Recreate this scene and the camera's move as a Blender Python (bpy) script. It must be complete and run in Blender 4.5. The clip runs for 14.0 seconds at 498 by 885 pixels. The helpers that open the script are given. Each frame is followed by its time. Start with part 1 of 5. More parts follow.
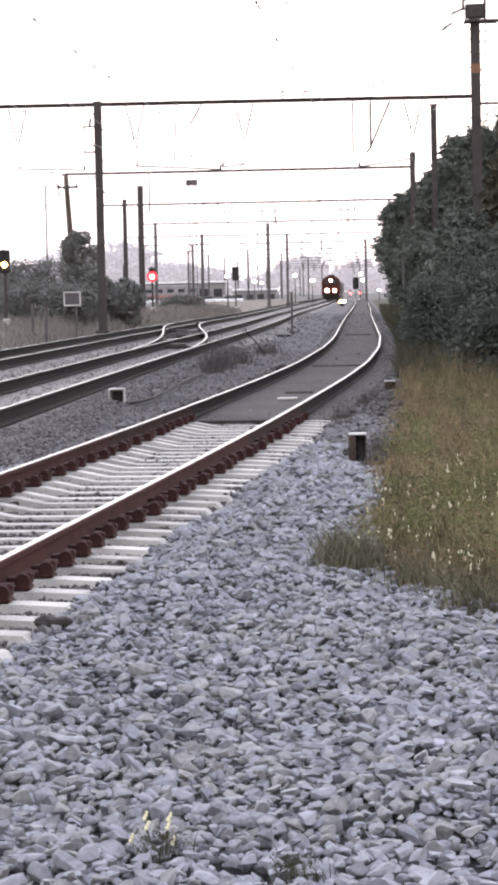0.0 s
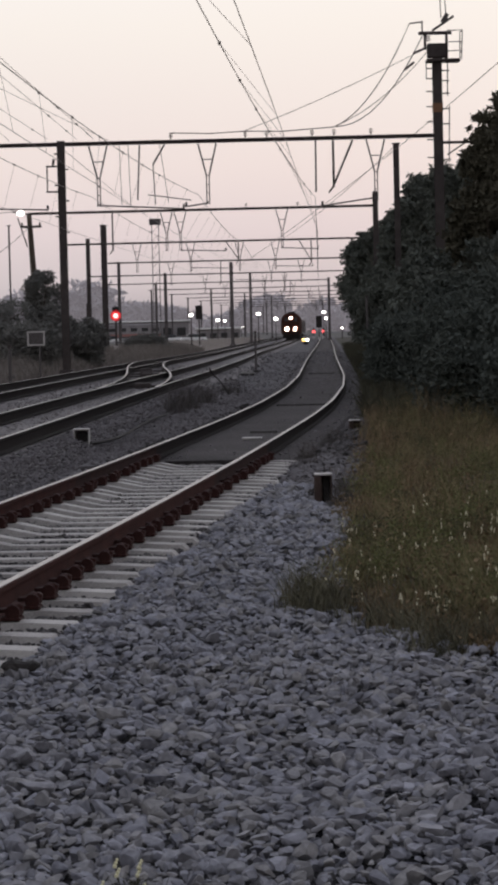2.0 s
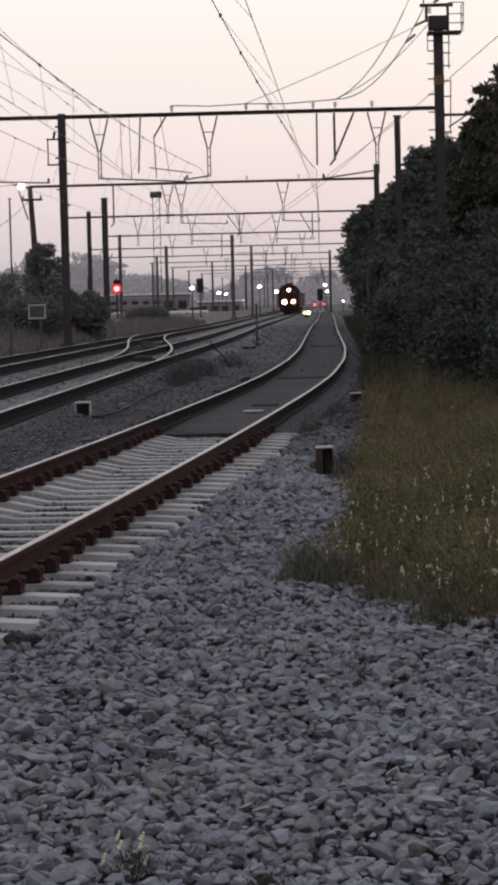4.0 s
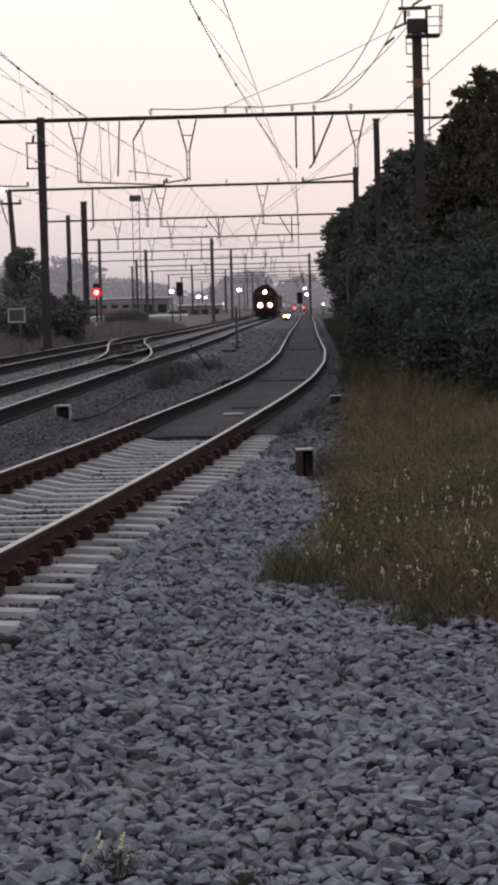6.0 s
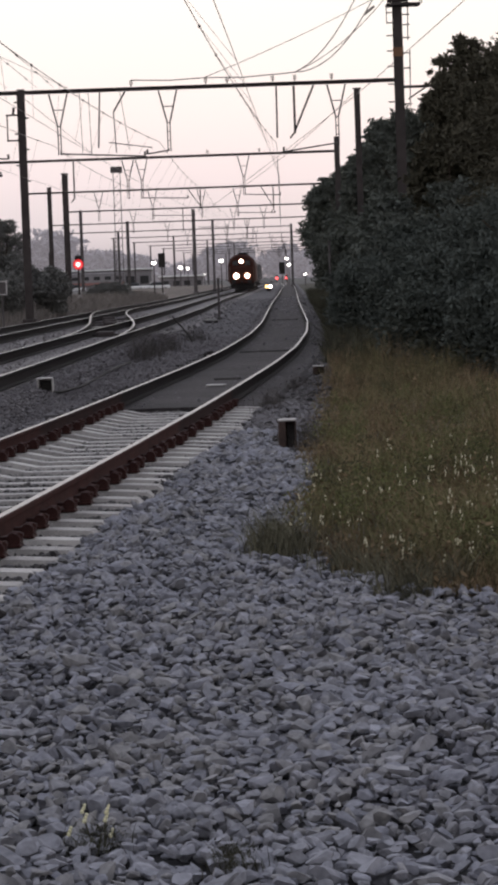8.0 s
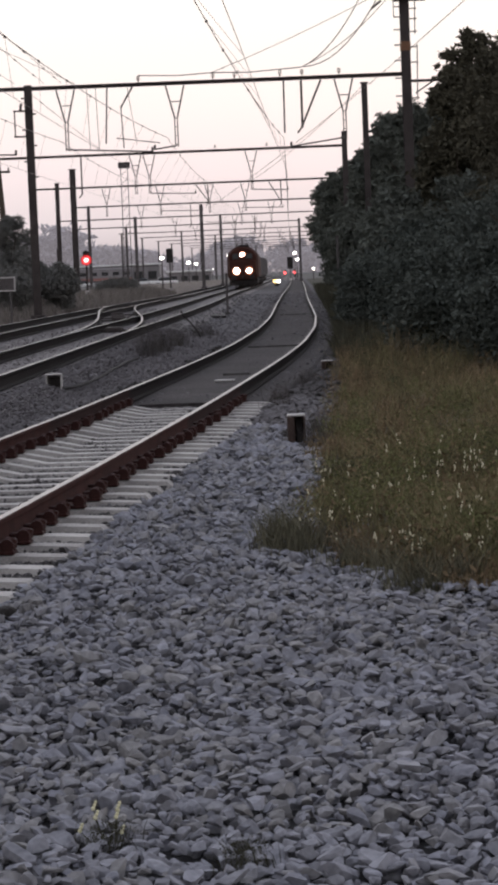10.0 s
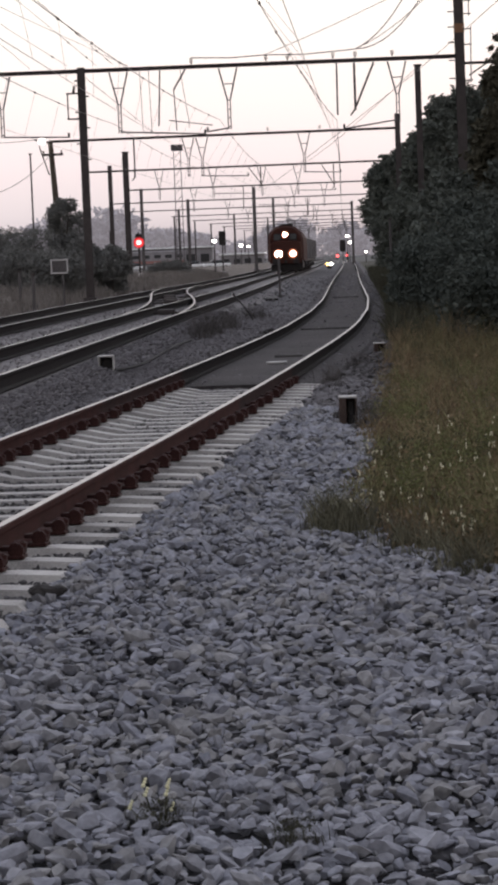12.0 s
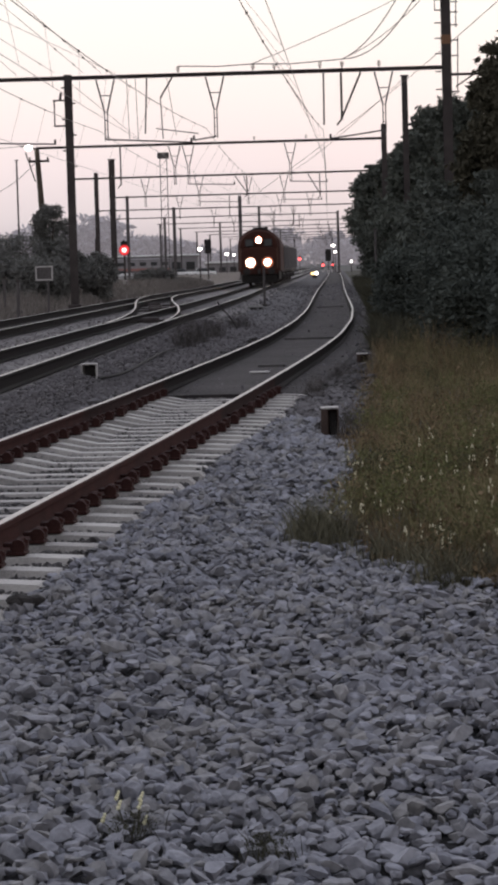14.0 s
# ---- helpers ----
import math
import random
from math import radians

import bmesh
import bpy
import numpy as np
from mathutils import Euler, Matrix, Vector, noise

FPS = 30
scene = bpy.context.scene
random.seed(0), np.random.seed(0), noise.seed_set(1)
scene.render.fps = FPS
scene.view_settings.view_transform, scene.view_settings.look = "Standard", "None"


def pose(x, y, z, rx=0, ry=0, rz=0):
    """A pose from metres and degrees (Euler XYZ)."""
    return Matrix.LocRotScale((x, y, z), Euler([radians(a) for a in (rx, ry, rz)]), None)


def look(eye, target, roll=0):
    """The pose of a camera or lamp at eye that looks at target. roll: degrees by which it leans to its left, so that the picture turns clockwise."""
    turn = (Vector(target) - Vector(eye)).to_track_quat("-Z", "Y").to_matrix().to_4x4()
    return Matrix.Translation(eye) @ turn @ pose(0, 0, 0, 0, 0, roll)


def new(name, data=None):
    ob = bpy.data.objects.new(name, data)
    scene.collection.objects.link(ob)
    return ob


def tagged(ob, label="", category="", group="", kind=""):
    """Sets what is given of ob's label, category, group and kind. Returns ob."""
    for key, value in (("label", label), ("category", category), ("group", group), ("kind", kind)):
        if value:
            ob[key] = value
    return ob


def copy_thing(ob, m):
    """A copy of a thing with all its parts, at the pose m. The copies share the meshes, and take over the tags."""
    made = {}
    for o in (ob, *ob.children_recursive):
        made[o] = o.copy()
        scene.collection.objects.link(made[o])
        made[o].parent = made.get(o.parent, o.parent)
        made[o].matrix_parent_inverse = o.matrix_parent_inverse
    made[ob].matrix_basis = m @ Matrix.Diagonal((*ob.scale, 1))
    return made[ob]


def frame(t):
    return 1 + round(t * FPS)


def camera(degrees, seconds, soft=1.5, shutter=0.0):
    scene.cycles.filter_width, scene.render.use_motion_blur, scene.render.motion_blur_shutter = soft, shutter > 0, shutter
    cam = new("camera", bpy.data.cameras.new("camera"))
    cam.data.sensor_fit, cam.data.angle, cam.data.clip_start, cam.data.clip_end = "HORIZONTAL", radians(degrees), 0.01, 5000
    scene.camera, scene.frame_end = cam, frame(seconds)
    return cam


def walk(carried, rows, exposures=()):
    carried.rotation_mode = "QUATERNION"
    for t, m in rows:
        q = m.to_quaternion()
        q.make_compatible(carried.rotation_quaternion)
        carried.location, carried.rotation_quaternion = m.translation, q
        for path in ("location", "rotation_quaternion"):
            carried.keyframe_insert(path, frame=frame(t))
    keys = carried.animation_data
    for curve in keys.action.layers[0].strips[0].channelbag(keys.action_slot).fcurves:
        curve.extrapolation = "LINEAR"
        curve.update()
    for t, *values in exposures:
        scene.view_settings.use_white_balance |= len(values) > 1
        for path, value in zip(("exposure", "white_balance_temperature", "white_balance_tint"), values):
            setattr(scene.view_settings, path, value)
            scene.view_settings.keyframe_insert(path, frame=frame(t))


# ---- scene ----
# World: y runs away along the line, x to the right, z = 0 at the rail tops.
EYE = 1.52
cam = camera(11.32, 14.0, soft=3.8)


def aim(dx, dy, dz, yaw, pitch, roll):
    return pose(dx, dy, EYE + dz, 90 + pitch, 0, -yaw) @ pose(0, 0, 0, 0, 0, roll)


walk(cam, [
    (0.0, aim(0.005, 0, -0.022, -0.976, -3.403, -1.200)),
    (0.5, aim(0.012, 0, -0.021, -0.567, -3.055, -1.350)),
    (1.0, aim(0.012, 0, -0.027, -0.114, -3.022, -1.689)),
    (1.5, aim(-0.010, 0.001, 0.011, -0.395, -2.298, -1.421)),
    (2.0, aim(-0.011, 0.001, 0.001, -0.132, -2.548, -1.386)),
    (2.5, aim(-0.005, 0, 0, -0.060, -2.700, -1.207)),
    (3.0, aim(0, 0, 0, 0, -2.472, -1.432)),
    (3.2, aim(-0.002, 0, 0, -0.197, -2.590, -1.43)),
    (5.3, aim(-0.020, 0.002, 0.003, 0.100, -3.520, -1.25)),
    (5.5, aim(-0.020, 0.002, 0.003, 0.186, -3.517, -1.211)),
    (6.0, aim(-0.011, 0, -0.012, 0.281, -3.093, -1.575)),
    (6.5, aim(-0.009, 0, -0.009, 0.080, -3.057, -1.431)),
    (7.0, aim(-0.013, 0, -0.005, -0.027, -3.212, -1.406)),
    (7.5, aim(-0.010, 0, -0.004, 0.647, -3.530, -1.907)),
    (8.0, aim(-0.003, 0, -0.008, 0.634, -3.773, -2.061)),
    (8.2, aim(-0.004, 0.001, -0.003, 0.688, -3.852, -2.035)),
    (10.3, aim(-0.004, -0.001, -0.003, 0.416, -3.883, -2.355)),
    (10.5, aim(0, -0.001, -0.002, 0.429, -3.832, -2.349)),
    (11.0, aim(-0.013, -0.001, -0.002, -1.183, -3.611, -1.567)),
    (11.5, aim(-0.005, -0.001, -0.006, -1.221, -4.080, -2.251)),
    (12.0, aim(0, -0.004, -0.018, -0.777, -4.223, -2.265)),
    (12.5, aim(0.009, 0, -0.005, -0.872, -4.067, -2.373)),
    (13.0, aim(0.023, 0, -0.003, -0.453, -3.777, -1.896)),
    (13.5, aim(0.021, 0, -0.005, -0.475, -3.780, -1.813)),
    (14.0, aim(0.023, 0, -0.002, -0.400, -4.045, -1.662)),
], exposures=[(0.0, 1.85), (0.2, 1.2), (0.5, 0.5), (0.8, 0.2), (1.2, -0.02), (1.6, -0.12), (2.2, -0.05), (3.0, 0.0), (5.5, 0.12), (8.0, 0.25), (10.5, 0.3), (11.0, 0.25), (12.0, 0.36), (12.5, 0.32), (13.0, 0.23), (14.0, 0.24)])


# ---- light: clear sky just after sunset, pale pink low down, blue and dim overhead ----
def make_world():
    world = bpy.data.worlds.new("dusk_sky")
    scene.world = world
    world.use_nodes = True
    nt = world.node_tree
    nt.nodes.clear()
    out = nt.nodes.new("ShaderNodeOutputWorld")
    bg = nt.nodes.new("ShaderNodeBackground")
    sky = nt.nodes.new("ShaderNodeTexSky")
    sky.sky_type, sky.sun_disc = "NISHITA", False
    sky.sun_elevation, sky.sun_rotation = radians(3), radians(20)
    dim = nt.nodes.new("ShaderNodeMix")
    dim.data_type, dim.blend_type = "RGBA", "MULTIPLY"
    dim.inputs[0].default_value = 1.0
    dim.inputs[7].default_value = (0.004, 0.004, 0.0045, 1)
    co = nt.nodes.new("ShaderNodeTexCoord")
    sep = nt.nodes.new("ShaderNodeSeparateXYZ")
    ramp = nt.nodes.new("ShaderNodeValToRGB")
    stops = [(0.0, (0.40, 0.365, 0.40)), (0.008, (0.48, 0.44, 0.475)), (0.02, (0.64, 0.575, 0.60)), (0.04, (0.78, 0.675, 0.69)),
             (0.065, (0.88, 0.765, 0.745)), (0.12, (0.98, 0.905, 0.85)), (0.22, (1.10, 1.08, 1.10)), (0.45, (0.98, 1.00, 1.11)),
             (1.0, (0.54, 0.585, 0.72))]
    els = ramp.color_ramp.elements
    while len(els) < len(stops):
        els.new(0.5)
    for el, (p, c) in zip(els, stops):
        el.position, el.color = p, (*c, 1)
    add = nt.nodes.new("ShaderNodeMix")
    add.data_type, add.blend_type = "RGBA", "ADD"
    add.inputs[0].default_value = 1.0
    ln = nt.links.new
    ln(co.outputs["Generated"], sep.inputs[0])
    ln(sep.outputs["Z"], ramp.inputs[0])
    ln(sky.outputs[0], dim.inputs[6])
    ln(ramp.outputs[0], add.inputs[6])
    ln(dim.outputs[2], add.inputs[7])
    # the afterglow lies ahead: the sky behind is dimmer
    side = nt.nodes.new("ShaderNodeMapRange")
    side.inputs["From Min"].default_value, side.inputs["From Max"].default_value = -1.0, 0.9
    side.inputs["To Min"].default_value, side.inputs["To Max"].default_value = 0.55, 1.0
    ln(sep.outputs["Y"], side.inputs["Value"])
    fade = nt.nodes.new("ShaderNodeMix")
    fade.data_type, fade.blend_type = "RGBA", "MULTIPLY"
    fade.inputs[0].default_value = 1.0
    ln(add.outputs[2], fade.inputs[6])
    ln(side.outputs[0], fade.inputs[7])
    ln(fade.outputs[2], bg.inputs[0])
    bg.inputs[1].default_value = 1.0
    ln(bg.outputs[0], out.inputs[0])


make_world()
sun = new("sun", bpy.data.lights.new("sun", "SUN"))
sun.data.energy, sun.data.angle, sun.data.color = 0.03, radians(25), (1.0, 0.82, 0.74)
sun.matrix_world = look((0, 0, 50), (-20, -58, 38))


# ---- materials ----
def mat(name, a, b, rough=0.8, metal=0.0, scale=8.0, fine=60.0, bump=0.3, dist=0.01, islands=0.0, objects=0.0, lo=0.65, hi=1.35, spec=0.5, tint=None):
    """Two base colours mixed by coarse and fine noise, with relief from the fine noise."""
    m = bpy.data.materials.new(name)
    m.use_nodes = True
    nt = m.node_tree
    bsdf = nt.nodes["Principled BSDF"]
    co = nt.nodes.new("ShaderNodeTexCoord")
    n1, n2 = nt.nodes.new("ShaderNodeTexNoise"), nt.nodes.new("ShaderNodeTexNoise")
    n1.inputs["Scale"].default_value, n2.inputs["Scale"].default_value = scale, fine
    n1.inputs["Detail"].default_value, n2.inputs["Detail"].default_value = 4, 3
    ln = nt.links.new
    ln(co.outputs["Object"], n1.inputs["Vector"])
    ln(co.outputs["Object"], n2.inputs["Vector"])
    s = nt.nodes.new("ShaderNodeMath")
    s.operation = "ADD"
    ln(n1.outputs["Fac"], s.inputs[0])
    ln(n2.outputs["Fac"], s.inputs[1])
    last = s
    if islands or objects:
        g = nt.nodes.new("ShaderNodeNewGeometry" if islands else "ShaderNodeObjectInfo")
        k = nt.nodes.new("ShaderNodeMath")
        k.operation = "MULTIPLY_ADD"
        ln(g.outputs["Random Per Island" if islands else "Random"], k.inputs[0])
        amount = islands or objects
        k.inputs[1].default_value, k.inputs[2].default_value = amount, -amount / 2
        s2 = nt.nodes.new("ShaderNodeMath")
        s2.operation = "ADD"
        ln(s.outputs[0], s2.inputs[0])
        ln(k.outputs[0], s2.inputs[1])
        last = s2
    mr = nt.nodes.new("ShaderNodeMapRange")
    mr.inputs["From Min"].default_value, mr.inputs["From Max"].default_value = lo, hi
    ln(last.outputs[0], mr.inputs["Value"])
    mix = nt.nodes.new("ShaderNodeMix")
    mix.data_type = "RGBA"
    mix.inputs[6].default_value, mix.inputs[7].default_value = (*a, 1), (*b, 1)
    ln(mr.outputs[0], mix.inputs[0])
    colour = mix.outputs[2]
    if tint:
        # some pieces lean to a second hue, in loose patches
        g2, patch = nt.nodes.new("ShaderNodeNewGeometry"), nt.nodes.new("ShaderNodeTexNoise")
        patch.inputs["Scale"].default_value = 1.7
        ln(co.outputs["Object"], patch.inputs["Vector"])
        many = nt.nodes.new("ShaderNodeMath")
        many.operation = "MULTIPLY"
        ln(g2.outputs["Random Per Island"], many.inputs[0])
        many.inputs[1].default_value = 7.31
        fr = nt.nodes.new("ShaderNodeMath")
        fr.operation = "FRACT"
        ln(many.outputs[0], fr.inputs[0])
        both = nt.nodes.new("ShaderNodeMath")
        both.operation = "MULTIPLY"
        ln(fr.outputs[0], both.inputs[0])
        ln(patch.outputs["Fac"], both.inputs[1])
        hue = nt.nodes.new("ShaderNodeMix")
        hue.data_type, hue.blend_type = "RGBA", "MULTIPLY"
        hue.inputs[7].default_value = (*tint, 1)
        grow = nt.nodes.new("ShaderNodeMapRange")
        grow.inputs["From Min"].default_value, grow.inputs["From Max"].default_value = 0.08, 0.5
        ln(both.outputs[0], grow.inputs["Value"])
        ln(grow.outputs[0], hue.inputs[0])
        ln(colour, hue.inputs[6])
        colour = hue.outputs[2]
    ln(colour, bsdf.inputs["Base Color"])
    bsdf.inputs["Roughness"].default_value, bsdf.inputs["Metallic"].default_value = rough, metal
    bsdf.inputs["Specular IOR Level"].default_value = spec if rough < 0.7 else 0.12
    if bump:
        bp = nt.nodes.new("ShaderNodeBump")
        bp.inputs["Strength"].default_value, bp.inputs["Distance"].default_value = bump, dist
        ln(n2.outputs["Fac"], bp.inputs["Height"])
        ln(bp.outputs[0], bsdf.inputs["Normal"])
    return m


def glow(name, color, strength):
    m = bpy.data.materials.new(name)
    m.use_nodes = True
    b = m.node_tree.nodes["Principled BSDF"]
    b.inputs["Base Color"].default_value = (*color, 1)
    b.inputs["Emission Color"].default_value = (*color, 1)
    b.inputs["Emission Strength"].default_value = strength
    return m


def leaf_mat(name, a, b, spread=0.9):
    m = mat(name, a, b, rough=0.95, scale=0.35, fine=3.0, bump=0, islands=spread)
    m.node_tree.nodes["Principled BSDF"].inputs["Specular IOR Level"].default_value = 0.05
    return m


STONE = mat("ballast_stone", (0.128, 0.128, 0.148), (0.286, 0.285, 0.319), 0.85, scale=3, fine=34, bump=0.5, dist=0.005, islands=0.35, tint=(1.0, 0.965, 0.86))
DARKSTONE = mat("dirty_stone_and_gap_shade", (0.048, 0.044, 0.044), (0.112, 0.104, 0.105), 0.9, scale=3, fine=28, bump=0.3, dist=0.004, islands=0.6)
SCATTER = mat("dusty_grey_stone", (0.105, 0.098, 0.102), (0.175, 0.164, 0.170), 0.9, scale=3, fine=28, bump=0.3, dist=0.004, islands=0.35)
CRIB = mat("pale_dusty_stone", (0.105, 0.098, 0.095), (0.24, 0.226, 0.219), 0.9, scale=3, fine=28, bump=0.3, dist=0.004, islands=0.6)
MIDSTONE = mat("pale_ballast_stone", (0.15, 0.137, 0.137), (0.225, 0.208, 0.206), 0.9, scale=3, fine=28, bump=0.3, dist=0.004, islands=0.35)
# fines taken near black, so the colour also holds the shade between stones
FINES_SHADE = mat("ballast_fines_and_gap_shade", (0.016, 0.015, 0.016), (0.040, 0.038, 0.040), 0.95, scale=3, fine=30, bump=0.6, dist=0.01)
GROUND = mat("gravel_ground", (0.052, 0.047, 0.051), (0.133, 0.125, 0.129), 0.95, scale=0.95, fine=16, bump=0.8, dist=0.025, lo=0.6, hi=1.4)
LIGHTBED = mat("pale_track_ballast", (0.105, 0.096, 0.096), (0.25, 0.23, 0.225), 0.95, scale=0.95, fine=16, bump=0.8, dist=0.03, lo=0.65, hi=1.35)
CESS = mat("dark_cess_gravel", (0.092, 0.084, 0.087), (0.140, 0.129, 0.133), 0.9, scale=1.2, fine=28, bump=0.3, dist=0.004, islands=0.15)
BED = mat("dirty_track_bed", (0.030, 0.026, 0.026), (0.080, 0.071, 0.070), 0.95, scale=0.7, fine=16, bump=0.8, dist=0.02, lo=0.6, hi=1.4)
EARTH = mat("dry_earth_bank", (0.090, 0.076, 0.067), (0.210, 0.178, 0.154), 0.95, scale=0.5, fine=8, bump=0.9, dist=0.06)
FIELD = mat("far_ground", (0.07, 0.066, 0.064), (0.14, 0.13, 0.125), 0.95, scale=0.05, fine=0.95, bump=0.3, dist=0.1)
CONCRETE = mat("sleeper_concrete", (0.258, 0.241, 0.230), (0.482, 0.454, 0.431), 0.85, scale=5, fine=70, bump=0.3, dist=0.005, objects=0.5)
PALE = mat("pale_concrete", (0.34, 0.32, 0.31), (0.54, 0.51, 0.49), 0.8, scale=6, fine=60, bump=0.25, dist=0.004)
BOXBROWN = mat("weathered_brown_box", (0.035, 0.024, 0.021), (0.085, 0.060, 0.052), 0.85, scale=8, fine=50, bump=0.3, dist=0.004)
DARKCON = mat("dark_stained_concrete", (0.04, 0.037, 0.037), (0.10, 0.092, 0.088), 0.85, scale=6, fine=60, bump=0.3, dist=0.005)
RUST = mat("rusty_rail_side", (0.020, 0.0072, 0.0066), (0.056, 0.0185, 0.0155), 0.9, scale=4, fine=60, bump=0.3, dist=0.003)
RUSTMID = mat("greasy_shaded_rusty_rail_side", (0.013, 0.0064, 0.006), (0.036, 0.0155, 0.0135), 0.9, scale=4, fine=60, bump=0.3, dist=0.003)
RUSTDARK = mat("dark_rusty_rail_side", (0.007, 0.0055, 0.0055), (0.017, 0.012, 0.0115), 0.9, scale=4, fine=60, bump=0.3, dist=0.003)
STEEL = mat("worn_rail_head", (0.21, 0.185, 0.175), (0.39, 0.35, 0.33), 0.42, 1.0, scale=2, fine=40, bump=0.05, dist=0.002)
CLIP = mat("rusty_clip", (0.020, 0.0085, 0.0080), (0.050, 0.020, 0.017), 0.75, scale=10, fine=80, bump=0.3, dist=0.003)
# galvanised fittings; on far portals its paler grey stands for haze
GALV = mat("weathered_galvanised_and_hazed_steel", (0.06, 0.053, 0.053), (0.13, 0.117, 0.115), 0.7, 0.1, scale=2, fine=25, bump=0.1, dist=0.003)
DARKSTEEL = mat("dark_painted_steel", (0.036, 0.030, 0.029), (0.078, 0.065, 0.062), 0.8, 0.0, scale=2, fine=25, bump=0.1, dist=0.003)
WIRE = mat("copper_wire", (0.13, 0.105, 0.10), (0.22, 0.185, 0.175), 0.6, 0.2, scale=3, fine=20, bump=0)
INSUL = mat("glazed_insulator", (0.10, 0.07, 0.06), (0.20, 0.16, 0.14), 0.3, scale=6, fine=30, bump=0)
BAND = mat("orange_mast_band", (0.16, 0.085, 0.05), (0.24, 0.13, 0.08), 0.7, scale=5, fine=40, bump=0.1)
LEAF = leaf_mat("hedge_leaves", (0.088, 0.094, 0.083), (0.128, 0.137, 0.117), 0.5)
LEAFWARM = leaf_mat("dry_hedge_leaves", (0.065, 0.060, 0.045), (0.099, 0.091, 0.065), 0.5)
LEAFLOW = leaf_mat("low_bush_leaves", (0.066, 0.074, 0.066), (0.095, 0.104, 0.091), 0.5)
# leaf colour lifted towards pale grey to hold the haze over the bank
LEAFMID = leaf_mat("hazed_bank_bush_leaves", (0.142, 0.140, 0.133), (0.192, 0.187, 0.175), 0.4)
HERB = leaf_mat("green_herb_leaves", (0.075, 0.081, 0.036), (0.163, 0.166, 0.075))
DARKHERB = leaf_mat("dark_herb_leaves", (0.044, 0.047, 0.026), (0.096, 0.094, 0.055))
# darker than the bank earth: shade by the hedge is in its colour
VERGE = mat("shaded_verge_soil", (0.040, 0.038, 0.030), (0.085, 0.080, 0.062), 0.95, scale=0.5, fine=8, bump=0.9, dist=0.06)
# haze painted as an even grey glow on the far leaves
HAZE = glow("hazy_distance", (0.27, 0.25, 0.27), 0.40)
BARK = mat("bark", (0.05, 0.04, 0.032), (0.11, 0.09, 0.07), 0.9, scale=3, fine=30, bump=0.6, dist=0.02)
GRASS = leaf_mat("dry_meadow_grass", (0.109, 0.078, 0.047), (0.242, 0.177, 0.109))
OLIVE = leaf_mat("olive_meadow_grass", (0.094, 0.083, 0.044), (0.218, 0.195, 0.104))
WEED = leaf_mat("dry_weeds", (0.120, 0.105, 0.096), (0.227, 0.204, 0.186))
TUFT = leaf_mat("grey_green_tufts", (0.075, 0.070, 0.049), (0.163, 0.151, 0.104))
DARKWEED = leaf_mat("withered_weeds", (0.060, 0.053, 0.051), (0.115, 0.103, 0.098))
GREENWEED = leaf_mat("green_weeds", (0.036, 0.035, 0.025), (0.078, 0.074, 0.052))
PETAL = mat("pale_petals", (0.483, 0.437, 0.299), (0.713, 0.655, 0.483), 0.7, scale=9, fine=60, bump=0)
YELLOWPETAL = mat("yellow_petals", (0.58, 0.55, 0.34), (0.74, 0.71, 0.50), 0.7, scale=9, fine=60, bump=0)
LOCO = mat("dark_red_brown_loco_paint", (0.030, 0.012, 0.010), (0.067, 0.025, 0.018), 0.75, scale=1.2, fine=14, bump=0.05)
LOCOROOF = mat("sooty_roof", (0.014, 0.012, 0.012), (0.03, 0.026, 0.025), 0.75, scale=1.2, fine=14, bump=0.1)
YELLOW = mat("dull_yellow_paint", (0.07, 0.032, 0.014), (0.12, 0.056, 0.024), 0.5, scale=2, fine=20, bump=0.05)
BLACK = mat("black_running_gear", (0.018, 0.016, 0.016), (0.045, 0.04, 0.038), 0.7, scale=3, fine=30, bump=0.2)
WAGON = mat("dusty_grey_wagon", (0.13, 0.12, 0.122), (0.24, 0.225, 0.22), 0.7, scale=1.0, fine=12, bump=0.1)
GLASS = mat("dark_cab_glass", (0.012, 0.012, 0.013), (0.022, 0.022, 0.024), 0.35, scale=2, fine=10, bump=0)
WALLFAR = mat("grey_render", (0.20, 0.185, 0.19), (0.30, 0.28, 0.285), 0.9, scale=0.4, fine=4, bump=0.1)
REDFAR = mat("red_coach_paint", (0.24, 0.10, 0.09), (0.32, 0.15, 0.13), 0.5, scale=0.6, fine=6, bump=0)
WHITEFAR = mat("white_paint", (0.60, 0.59, 0.58), (0.78, 0.77, 0.76), 0.6, scale=1, fine=9, bump=0)
REDSOFT = glow("red_tail_light", (1.0, 0.10, 0.10), 3.0)
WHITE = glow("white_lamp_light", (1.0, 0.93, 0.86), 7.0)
WARM = glow("headlight", (1.0, 0.90, 0.80), 14.0)
# added glow for the bloom around the headlights, no part of the lamps
HALO = glow("headlight_halo", (0.95, 0.30, 0.16), 0.14)
REDMID = glow("red_bloom_middle", (1.0, 0.10, 0.10), 1.5)
REDHALO = glow("red_bloom_edge", (0.8, 0.03, 0.04), 0.35)
WARMBLOOM = glow("headlight_bloom", (1.0, 0.60, 0.42), 0.9)
REDCORE = glow("red_lens_core", (1.0, 0.42, 0.40), 4.0)
AMBER = glow("amber_light", (1.0, 0.62, 0.18), 4.0)


# ---- mesh helpers ----
def part(name, bm, material, parent, label=""):
    me = bpy.data.meshes.new(name)
    bm.to_mesh(me)
    bm.free()
    for m in (material if isinstance(material, (list, tuple)) else [material]):
        me.materials.append(m)
    ob = new(name, me)
    ob.parent = parent
    if label:
        ob["label"] = label
    return ob


